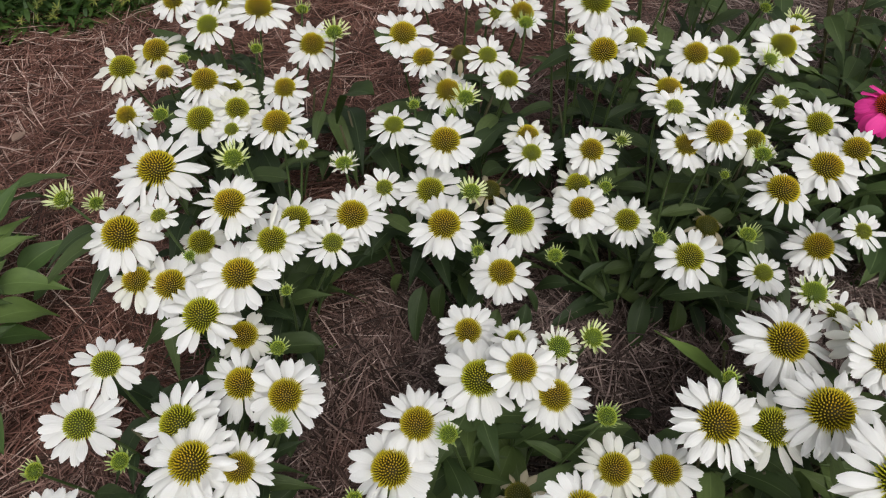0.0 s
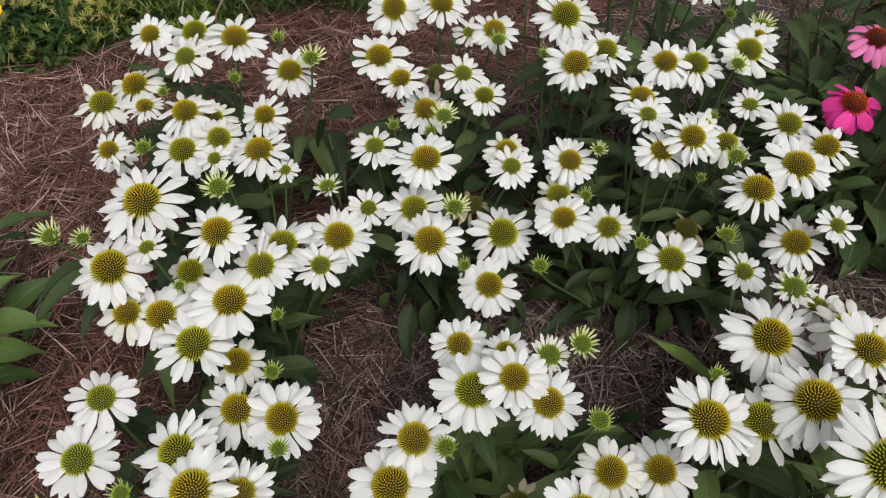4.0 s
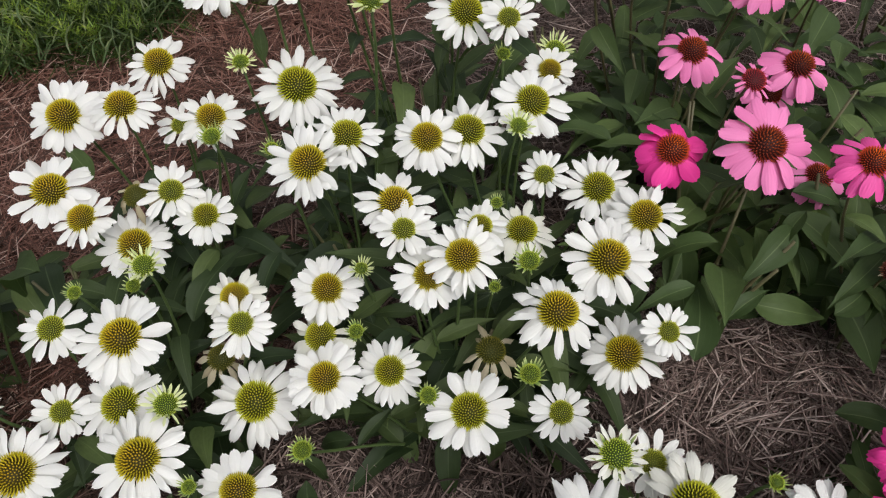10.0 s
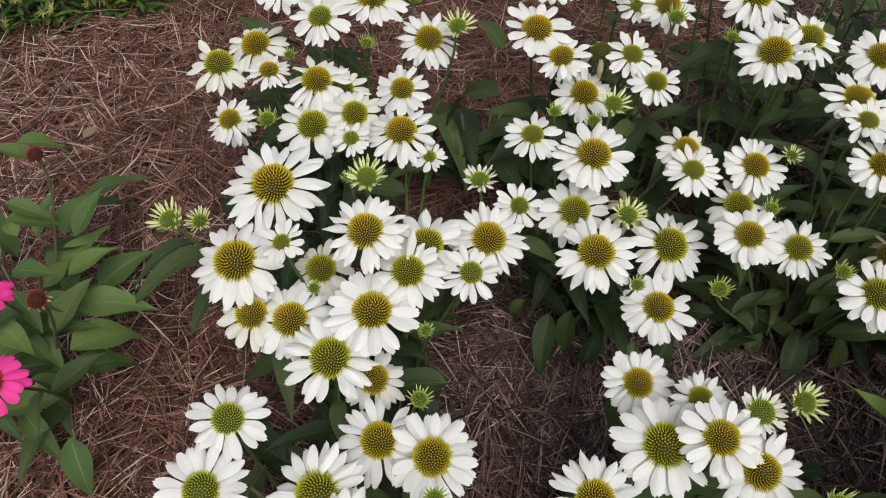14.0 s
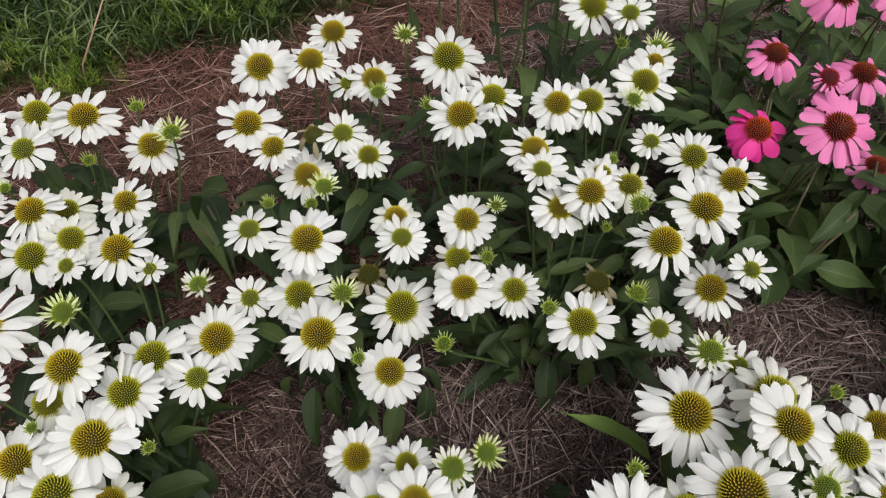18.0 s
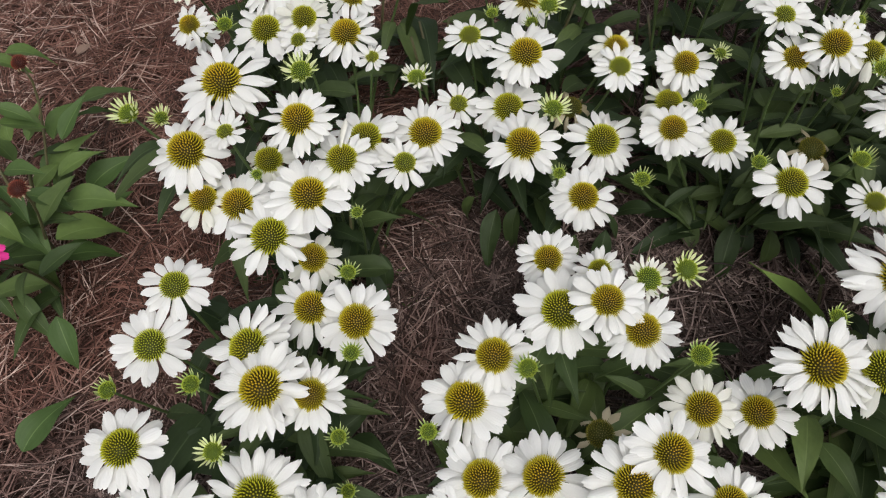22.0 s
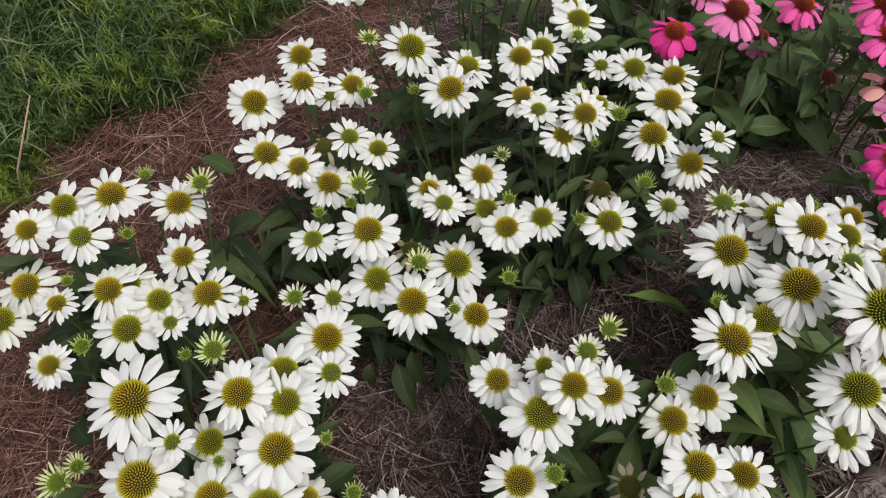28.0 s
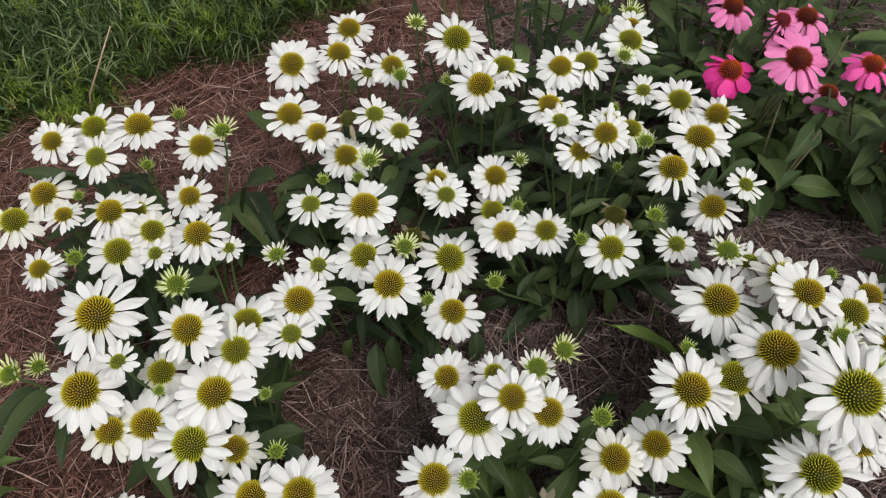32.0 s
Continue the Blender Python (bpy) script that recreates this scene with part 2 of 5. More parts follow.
BROAD = leaf_material("broad_leaf", (0.028, 0.050, 0.014), (0.084, 0.124, 0.034), (0.12, 0.16, 0.065), rough=0.55)
FRESH_LEAF = leaf_material("fresh_leaf", (0.105, 0.165, 0.035), (0.140, 0.205, 0.050), (0.18, 0.25, 0.08), rough=0.5)
BRIGHT = leaf_material("bright_leaf", (0.046, 0.084, 0.022), (0.120, 0.175, 0.045), (0.14, 0.20, 0.07), rough=0.55)
STEM = stem_material("green_stem", (0.032, 0.054, 0.016), (0.062, 0.092, 0.028))
DARK_STEM = stem_material("purple_stem", (0.050, 0.040, 0.022), (0.085, 0.085, 0.035))
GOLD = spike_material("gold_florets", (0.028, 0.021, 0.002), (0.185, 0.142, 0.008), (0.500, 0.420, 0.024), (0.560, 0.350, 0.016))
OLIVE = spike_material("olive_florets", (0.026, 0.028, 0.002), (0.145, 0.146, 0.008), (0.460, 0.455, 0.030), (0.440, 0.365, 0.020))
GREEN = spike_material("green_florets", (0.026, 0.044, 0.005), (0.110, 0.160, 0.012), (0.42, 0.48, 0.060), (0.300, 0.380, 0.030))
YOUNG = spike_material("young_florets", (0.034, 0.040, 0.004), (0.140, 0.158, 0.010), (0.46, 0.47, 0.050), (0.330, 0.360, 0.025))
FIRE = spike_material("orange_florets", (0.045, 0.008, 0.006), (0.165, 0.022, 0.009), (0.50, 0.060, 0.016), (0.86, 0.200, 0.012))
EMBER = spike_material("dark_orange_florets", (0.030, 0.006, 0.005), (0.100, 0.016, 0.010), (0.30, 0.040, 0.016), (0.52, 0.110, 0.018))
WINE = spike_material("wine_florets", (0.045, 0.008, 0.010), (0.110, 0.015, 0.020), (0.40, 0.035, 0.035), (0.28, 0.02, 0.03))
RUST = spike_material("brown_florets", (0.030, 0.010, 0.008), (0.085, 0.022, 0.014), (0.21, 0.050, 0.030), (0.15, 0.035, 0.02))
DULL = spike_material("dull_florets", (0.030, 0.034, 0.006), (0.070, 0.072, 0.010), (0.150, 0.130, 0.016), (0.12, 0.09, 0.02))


def bract_material():
    m = Mat("bract_green", 0.5, 0.3)
    u, v = m.uv()
    c = m.mix(m.each(), (0.085, 0.150, 0.034), (0.170, 0.245, 0.060))
    m.color(m.mix(m.ramp(u, (0.35, (0, 0, 0)), (1.0, (1, 1, 1))), c, (0.46, 0.50, 0.22)))
    return m.m


SPIKE_GREEN = bract_material()
STRAW, TOP_STRAW, SOIL, WOOD = straw_material("pine_straw", -0.06), straw_material("top_straw", 0.13), soil_material(), wood_material()
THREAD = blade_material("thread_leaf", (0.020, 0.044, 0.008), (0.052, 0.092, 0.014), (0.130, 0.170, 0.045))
SPRIG = blade_material("sprig_leaf", (0.090, 0.160, 0.014), (0.170, 0.250, 0.018), (0.280, 0.330, 0.050))
ARCS = blade_material("grey_thread_leaf", (0.070, 0.112, 0.038), (0.118, 0.165, 0.062), (0.230, 0.255, 0.125))
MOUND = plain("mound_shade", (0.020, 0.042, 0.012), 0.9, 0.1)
STAR = blade_material("star_leaf", (0.165, 0.205, 0.034), (0.300, 0.315, 0.075), (0.430, 0.285, 0.130))
YELLOW = petal_material("yellow_petal", (0.88, 0.60, 0.012), (0.85, 0.50, 0.008), (0.72, 0.30, 0.005), 0.2)
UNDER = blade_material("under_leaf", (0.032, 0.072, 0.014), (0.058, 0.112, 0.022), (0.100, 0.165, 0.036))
TWIG = plain("dry_twig", (0.36, 0.25, 0.17), 0.8, 0.1)
STONE = plain("slate_stone", (0.085, 0.090, 0.120), 0.7, 0.2, 0.3)
PALE_STONE = plain("pale_slate_stone", (0.19, 0.19, 0.22), 0.75, 0.2, 0.3)
SLATE = plain("slate_plastic", (0.045, 0.045, 0.060), 0.45)
GREYP = plain("grey_plastic", (0.16, 0.155, 0.19), 0.4)
PAPER = plain("white_label", (0.74, 0.74, 0.78), 0.5, 0.3, 0.03)
INK = plain("black_ink", (0.015, 0.015, 0.018), 0.5)
DRY = leaf_material("dry_leaf", (0.15, 0.095, 0.075), (0.20, 0.135, 0.105), (0.24, 0.17, 0.13), 0.1, 0.7)

# ---- mesh helpers ----
def mesh(name, verts, faces, material, uvs=None, smooth=True, tips=None, crowns=None):
    me = bpy.data.meshes.new(name)
    me.from_pydata([tuple(v) for v in verts], [], faces)
    if uvs is not None:
        layer = me.uv_layers.new(name="UVMap")
        index = np.empty(len(me.loops), dtype=np.int32)
        me.loops.foreach_get("vertex_index", index)
        layer.data.foreach_set("uv", np.asarray(uvs, dtype=np.float32)[index].ravel())
    if tips is not None:
        a = me.attributes.new("tip", "FLOAT", "POINT")
        a.data.foreach_set("value", np.asarray(tips, dtype=np.float32))
    if crowns is not None:
        a = me.attributes.new("crown", "FLOAT", "POINT")
        a.data.foreach_set("value", np.asarray(crowns, dtype=np.float32))
    if smooth:
        me.polygons.foreach_set("use_smooth", np.ones(len(me.polygons), dtype=bool))
    me.materials.append(material)
    me.update()
    return me


def dyed(me, material):
    """The same shape in another material."""
    other = me.copy()
    other.materials.clear()
    other.materials.append(material)
    return other


def child(name, me, parent, m, label=""):
    ob = new(name, me)
    ob.parent = parent
    ob.matrix_basis = m
    return tagged(ob, label)


def thing(name, x, y, z, label, category, group=""):
    ob = new(name)
    ob.empty_display_size = 0.02
    ob.matrix_basis = Matrix.Translation((x, y, z))
    return tagged(ob, label, category, group)


def sheet(nu, nv, place):
    """A grid of nu x nv cells by place(u, v), v from 0 to 1: vertices, faces, uvs."""
    verts, uvs = [], []
    for i in range(nu + 1):
        for j in range(nv + 1):
            u, v = i / nu, j / nv
            verts.append(place(u, v))
            uvs.append((u, v))
    faces = [(i * (nv + 1) + j, (i + 1) * (nv + 1) + j, (i + 1) * (nv + 1) + j + 1, i * (nv + 1) + j + 1) for i in range(nu) for j in range(nv)]
    return verts, faces, uvs


def petal_mesh(name, rng, width, droop, material, lift=0.12, notch=0.075, point=0.4):
    """A ray petal of length 1: narrow foot, two long grooves and a blunt, toothed tip."""
    cuts = [0.0, 0.0, rng.uniform(0.2, 1.0) * notch, rng.uniform(-0.3, 0.2) * notch, rng.uniform(0.2, 1.0) * notch, 0.0, 0.0]
    side, curl = rng.uniform(-0.06, 0.06), rng.uniform(0.12, 0.42)
    kink, twist = rng.uniform(-0.04, 0.04), rng.gauss(0, 0.16)
    flick = rng.gauss(0.0, 0.035)

    def place(u, v):
        s = v * 2 - 1
        grow = min(1.0, u / 0.66)
        wide = width * (0.40 + 0.60 * (grow * grow * (3 - 2 * grow)))
        if u > 0.68:
            k = (u - 0.68) / 0.32
            wide *= 1 - (0.24 + 0.46 * point) * k ** 2.2
        reach = 1.0 - (0.05 + 0.22 * point) * abs(s) ** 2.4 * u - (cuts[round(v * 6)] if u > 0.93 else 0.0)
        z = lift * u * (1 - u) * 1.4 - droop * u * u - curl * wide * s * s + kink * s * u + twist * s * wide * u
        z += flick * math.sin(u * 5.5) - (0.013 * min(1, u * 3) if 0.25 < abs(s) < 0.45 else 0.0)
        return (u * reach, s * wide + side * u * u, z)

    v, f, uv = sheet(8, 6, place)
    return mesh(name, v, f, material, uv)


def leaf_mesh(name, rng, width, droop, material, fold=0.35):
    wave, side, twist = rng.uniform(0.008, 0.028), rng.uniform(-0.14, 0.14), rng.uniform(-0.4, 0.4)
    beat = rng.uniform(9, 15)

    def place(u, v):
        s = v * 2 - 1
        wide = width * max(0.035, math.sin(math.pi * min(1, u) ** 0.64) ** 1.12) if u > 0.06 else width * 0.06
        if u == 1.0:
            wide = 0.002
        z = 0.16 * u - droop * u * u + abs(s) * wide * fold + wave * math.sin(u * beat + (2 if s > 0 else 0)) * abs(s)
        z += twist * s * wide * u
        return (u * (1 - 0.18 * droop * u), s * wide + side * u * u, z)

    v, f, uv = sheet(10, 4, place)
    return mesh(name, v, f, material, uv)


def cone_mesh(name, count, tall, spike, material, width=0.055, hollow=0.0, low=-0.22, core=0.88):
    """A domed flower cone of about radius 1 with spiralling pointed florets."""
    verts, faces, tips = [], [], []
    rings, seg = 7, 16
    for i in range(rings + 1):
        a = -0.5 + (math.pi / 2 + 0.5) * i / rings
        for j in range(seg):
            b = 2 * math.pi * j / seg
            verts.append((core * math.cos(a) * math.cos(b), core * math.cos(a) * math.sin(b), tall * math.sin(a)))
            tips.append(0.0)
    for i in range(rings):
        for j in range(seg):
            k = (j + 1) % seg
            faces.append((i * seg + j, i * seg + k, (i + 1) * seg + k, (i + 1) * seg + j))
    gold = math.pi * (3 - math.sqrt(5))
    rng = random.Random(count)
    for k in range(count):
        up = 1 - (1 - low) * (k + 0.5) / count
        r = math.sqrt(max(0.0, 1 - up * up))
        b = k * gold
        p = Vector((core * r * math.cos(b), core * r * math.sin(b), tall * up))
        nrm = Vector((p.x, p.y, p.z / max(tall, 0.2) ** 1.2 + 0.22)).normalized()
        side = nrm.orthogonal().normalized()
        other = nrm.cross(side)
        w = width * (1.08 - 0.22 * r)
        high = spike * (0.52 + 0.52 * r) * (1 - hollow * (1 - r)) * rng.uniform(0.88, 1.12)
        tip = p + nrm * high + side * rng.gauss(0, 0.012) + other * rng.gauss(0, 0.012)
        base = len(verts)
        for a, b2 in ((1, 0), (0, 1), (-1, 0), (0, -1)):
            verts.append(p + (side * a + other * b2) * w - nrm * 0.03)
            tips.append(0.0)
        for a, b2 in ((1, 0), (0, 1), (-1, 0), (0, -1)):
            verts.append(p + (side * a + other * b2) * w * 0.60 + nrm * high * 0.60)
            tips.append(0.60)
        verts.append(tip)
        tips.append(1.0)
        for q in range(4):
            e = (q + 1) % 4
            faces.append((base + q, base + e, base + 4 + e, base + 4 + q))
            faces.append((base + 4 + q, base + 4 + e, base + 8))
    crowns = [1 - math.hypot(v[0], v[1]) for v in verts]
    return mesh(name, verts, faces, material, tips=tips, smooth=False, crowns=crowns)


def bract_mesh(name, long, rise, material, wide=0.09):
    """One curved pointed green bract, for a bud of radius 1."""
    def place(u, v):
        q = v * 2 - 1
        w = wide * (1 - u) ** 0.6 + 0.010
        return (0.72 + long * u, q * w, -0.12 + rise * u * u + 0.1 * u + 0.05 * (1 - abs(q)))

    v, f, uv = sheet(4, 2, place)
    return mesh(name, v, f, material, uv)


def tube(name, points, radii, material, sides=6):
    verts, faces = [], []
    for i, (p, r) in enumerate(zip(points, radii)):
        a = (points[min(i + 1, len(points) - 1)] - points[max(i - 1, 0)]).normalized()
        s = a.cross(Vector((0.31, 0.95, 0.05))).normalized()
        o = a.cross(s)
        for j in range(sides):
            b = 2 * math.pi * j / sides
            verts.append(p + (s * math.cos(b) + o * math.sin(b)) * r)
    for i in range(len(points) - 1):
        for j in range(sides):
            k = (j + 1) % sides
            faces.append((i * sides + j, i * sides + k, (i + 1) * sides + k, (i + 1) * sides + j))
    faces += [tuple(range(sides))[::-1], tuple(range((len(points) - 1) * sides, len(points) * sides))]
    return mesh(name, verts, faces, material)


R = random.Random(7)
PETALS = [petal_mesh("petal_shape", R, R.uniform(0.168, 0.212), R.uniform(0.0, 0.18), WHITE, point=R.uniform(0.05, 0.4), notch=0.085) for _ in range(16)]
SLIM = [petal_mesh("slim_petal_shape", R, R.uniform(0.142, 0.176), R.uniform(0.0, 0.18), WHITE, point=R.uniform(0.2, 0.65), notch=0.08) for _ in range(14)]
SHORT = [petal_mesh("young_petal_shape", R, R.uniform(0.105, 0.150), R.uniform(-0.34, 0.04), CREAM, point=0.5) for _ in range(8)]
FRESH = [petal_mesh("fresh_petal_shape", R, R.uniform(0.175, 0.218), R.uniform(-0.04, 0.14), WHITE, point=R.uniform(0.1, 0.5), notch=0.085) for _ in range(10)]
CURLED = [petal_mesh("curled_petal_shape", R, R.uniform(0.14, 0.22), R.uniform(0.15, 0.75), FADED, point=0.8) for _ in range(6)]
ROSY = [petal_mesh("pink_petal_shape", R, R.uniform(0.225, 0.28), R.uniform(0.10, 0.34), PINK, point=R.uniform(0.0, 0.3)) for _ in range(10)]
PINKS = {"pink": ROSY, "rose": [dyed(p, ROSE) for p in ROSY], "magenta": [dyed(p, MAGENTA) for p in ROSY], "blush": [dyed(p, BLUSH) for p in ROSY]}
IVORIES = [dyed(p, IVORY) for p in PETALS[:7] + SLIM[:5]]
LIMY = [dyed(p, LIME) for p in SHORT]
STUBBY = [dyed(p, IVORY) for p in SHORT]
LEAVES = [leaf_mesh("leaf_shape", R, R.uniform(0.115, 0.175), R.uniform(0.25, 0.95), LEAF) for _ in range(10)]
MIDS = [dyed(p, MID_LEAF) for p in LEAVES]
BROADS = [leaf_mesh("broad_leaf_shape", R, R.uniform(0.135, 0.20), R.uniform(0.30, 0.95), BROAD) for _ in range(9)]
BRIGHTS = [leaf_mesh("bright_leaf_shape", R, R.uniform(0.17, 0.24), R.uniform(0.15, 0.6), BRIGHT) for _ in range(7)]
FRESH_BLADE = leaf_mesh("fresh_blade_shape", random.Random(3), 0.13, 0.15, FRESH_LEAF, 0.5)
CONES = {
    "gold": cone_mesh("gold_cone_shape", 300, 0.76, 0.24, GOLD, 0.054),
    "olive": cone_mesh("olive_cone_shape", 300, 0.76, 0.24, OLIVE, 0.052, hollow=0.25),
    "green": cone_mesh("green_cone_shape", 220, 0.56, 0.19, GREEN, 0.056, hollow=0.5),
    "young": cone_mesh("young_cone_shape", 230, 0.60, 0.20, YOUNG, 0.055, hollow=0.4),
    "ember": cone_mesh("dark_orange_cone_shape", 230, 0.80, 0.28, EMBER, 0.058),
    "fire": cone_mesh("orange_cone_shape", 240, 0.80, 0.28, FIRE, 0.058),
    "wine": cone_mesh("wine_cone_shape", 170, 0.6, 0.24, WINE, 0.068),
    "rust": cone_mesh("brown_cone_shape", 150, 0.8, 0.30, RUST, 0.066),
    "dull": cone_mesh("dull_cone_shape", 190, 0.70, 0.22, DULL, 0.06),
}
CONE_WORDS = {"gold": "spiny golden-brown cone", "olive": "spiny olive-green cone", "green": "tight green cone", "young": "tight yellow-green cone", "ember": "spiny dark red-brown cone", "fire": "spiny orange-red cone", "wine": "dark wine-red cone",
              "rust": "dark red-brown cone", "dull": "dull dark olive cone"}
BRACTS = [bract_mesh("bract_shape", R.uniform(0.38, 0.72), R.uniform(0.3, 1.1), SPIKE_GREEN, 0.12) for _ in range(8)]

# crowns from which the stems of each plant rise
CROWNS = [Vector(c) for c in ((-0.30, 0.44, 0), (-0.24, 0.68, 0), (-0.33, 0.99, 0), (-0.02, 0.84, 0), (0.32, 0.78, 0), (0.03, 1.06, 0), (0.24, 1.00, 0),
                              (0.40, 1.16, 0), (0.06, 0.45, 0), (0.04, 0.30, 0), (0.30, 0.40, 0), (0.48, 0.47, 0), (0.44, 0.86, 0))]
PINK_CROWNS = [Vector(c) for c in ((0.74, 1.08, 0), (0.70, 0.92, 0), (0.88, 0.72, 0), (0.76, 0.47, 0), (-0.72, 0.70, 0), (1.0, 1.2, 0))]


def bent(a, b, lead, steps=7):
    """Points of a stem from a to b that arrives along lead."""
    rise = (b - a).length
    c1, c2 = a + Vector((0, 0, rise * 0.35)), b - lead * rise * 0.30
    out = []
    for i in range(steps + 1):
        t = i / steps
        out.append(a * (1 - t) ** 3 + c1 * 3 * t * (1 - t) ** 2 + c2 * 3 * t * t * (1 - t) + b * t ** 3)
    return out


BARE = [(Vector(c), far) for c, far in (((-0.12, 0.66), 0.11), ((-0.10, 0.57), 0.08), ((-0.19, 0.73), 0.05), ((0.30, 0.65), 0.11), ((0.40, 0.62), 0.06), ((0.775, 0.695), 0.085), ((0.68, 0.69), 0.07), ((0.74, 0.64), 0.06), ((0.84, 0.69), 0.06), ((0.98, 0.71), 0.05), ((0.29, 0.42), 0.035), ((-0.22, 1.42), 0.20), ((-0.47, 1.58), 0.11), ((0.6, 0.3), 0.12))]


def over_bare(p):
    """Whether a leaf at p would hang before one of the open straw gaps, seen from over the bed's near edge."""
    for ex, ey, ez in ((0.03, 0.08, 1.02), (0.22, 0.40, 1.01)):
        k = p.z / (ez - p.z)
        q = Vector((p.x + (p.x - ex) * k, p.y + (p.y - ey) * k))
        if any((q - c).length < far for c, far in BARE):
            return True
    return False


def plant_leaf(parent, base, origin, shapes, long, angle, pitch, roll=0.0):
    for _ in range(6):
        way = Vector((math.cos(angle), math.sin(angle), 0.25 * math.sin(pitch)))
        if not any(over_bare(base + way * long * s) for s in (0.3, 0.6, 0.9)):
            break
        angle += 1.1
    else:
        base, long = Vector((base.x, base.y, 0.02)), long * 0.4
    m = Matrix.Translation(base - origin) @ Euler((0, 0, angle)).to_matrix().to_4x4() @ Euler((roll, -pitch, 0)).to_matrix().to_4x4() @ Matrix.Diagonal((long, long, long, 1))
    ob = child("leaf", R.choice(shapes), parent, m)
    LEAF_OBS.append(ob)
    return ob


def head(x, y, z, d, name, label, category, group, crowns, cone, cone_size, petals, count, droop, length=1.0, leaves=3, lean=None, stem_mat=None, leaf_shapes=None, leaf_long=0.085, bracts=0, gaps=0.0, wide=1.0):
    """One flowering stem: stem, cone, every petal and its own leaves."""
    at = Vector((x, y, z))
    crown = min(crowns, key=lambda c: (c.xy - at.xy).length)
    away = (at - crown).xy
    base = Vector((crown.x + away.x * 0.38 + R.uniform(-0.02, 0.02), crown.y + away.y * 0.38 + R.uniform(-0.02, 0.02), 0.0))
    if lean is None:
        lean = (away.x * 0.55 + R.gauss(0, 0.08), (-0.22 - 0.16 * max(0.0, at.y - 0.45) if crowns is CROWNS else -0.36) + away.y * 0.3 + R.gauss(0, 0.07))
    normal = Vector((lean[0], lean[1], 1)).normalized()
    turn = normal.to_track_quat("Z", "Y").to_matrix().to_4x4() @ pose(0, 0, 0, 0, 0, R.uniform(0, 360))
    rc = d * cone_size
    HEADS.append((at, normal, d))
    ob = thing(name, base.x, base.y, 0, label, category, group)
    hm = Matrix.Translation(at - base - normal * rc * 0.28) @ turn
    pts = bent(Vector((0, 0, -0.01)), hm.translation - normal * rc * 0.2, normal)
    n = len(pts)
    stem = child("stem", tube("stem_shape", pts, [0.0026 - 0.0010 * i / (n - 1) for i in range(n)], stem_mat or STEM), ob, Matrix())
    seat = hm @ Matrix.Diagonal((rc, rc, rc, 1))
    core = child("cone", CONES[cone], ob, seat, CONE_WORDS[cone])
    for k in range(bracts):
        turned = Euler((0, R.gauss(0, 0.15), 2 * math.pi * (k + R.uniform(-0.3, 0.3)) / bracts)).to_matrix().to_4x4()
        child("bract", R.choice(BRACTS), core, seat.inverted() @ hm @ turned @ Matrix.Diagonal((rc * 1.15, rc * 1.15, rc * 1.15, 1)))
    own = R.gauss(0, 0.06)
    for k in range(count):
        if R.random() < gaps:
            continue
        ang = 2 * math.pi * (k + R.uniform(-0.30, 0.30)) / count
        long = (d * 0.525 - rc * 0.66) * length * R.uniform(0.86, 1.10)
        tip = droop + own + R.gauss(0, 0.11)
        m = hm @ Euler((0, 0, ang)).to_matrix().to_4x4() @ Matrix.Translation((rc * 0.66, 0, rc * (0.06 - 0.20 * (k % 2)))) @ Euler((R.gauss(0, 0.24), tip + 0.07 * (k % 2), 0)).to_matrix().to_4x4() @ Matrix.Diagonal((long, long * wide * (d / 2) / max(long, 0.001) * 0.735, long, 1))
        child("petal", R.choice(petals), ob, m)
    for k in range(leaves):
        i = 1 + round((k + 0.5) / leaves * (n - 3) * 0.85)
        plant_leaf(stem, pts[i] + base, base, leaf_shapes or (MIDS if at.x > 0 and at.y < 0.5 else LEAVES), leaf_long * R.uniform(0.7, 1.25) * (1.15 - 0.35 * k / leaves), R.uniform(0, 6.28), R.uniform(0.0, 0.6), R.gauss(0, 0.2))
    return ob


HEADS, LEAF_OBS = [], []
WHITE_GROUP, PINK_GROUP = "white coneflowers in the bed", "pink coneflowers beside the white ones"


def white_flower(x, y, z, d, lean=None, cone="", droop=None, ivory=False, folded=None):
    tone = cone or R.choice(("gold", "gold", "gold", "olive"))
    words = {"gold": "golden-brown", "olive": "olive-green", "green": "green"}[tone]
    slim = d > 0.094 or R.random() < 0.5
    shade = "ivory-white coneflower with drooping petals and spiny" if ivory else "white coneflower in full bloom with spiny"
    ob = head(x, y, z, d, "white_coneflower", f"{shade} {words} cone", "flower", WHITE_GROUP, CROWNS, tone, 0.216 if d < 0.105 else 0.200,
              IVORIES if ivory else SLIM if slim else PETALS, R.randint(26, 30) if d > 0.1 else R.randint(21, 24) if ivory else R.randint(25, 29) if slim else R.randint(23, 27),
              (R.uniform(0.16, 0.34) if ivory else R.uniform(-0.08, 0.12)) if droop is None else droop, lean=lean, leaves=4, gaps=0.12 if ivory else 0.05, wide=0.94 if d > 0.1 else 1.02)
    if folded is not None:
        long = d * 0.42
        at = Vector((x, y, z)) - ob.matrix_basis.translation + Vector((0, d * 0.08, d * 0.12))
        child("petal", IVORIES[0], ob, Matrix.Translation(at) @ pose(0, 0, 0, 0, -38, folded) @ Matrix.Diagonal((long, long * 0.62, long, 1)), "pale petal folded up across the cone")
    return ob


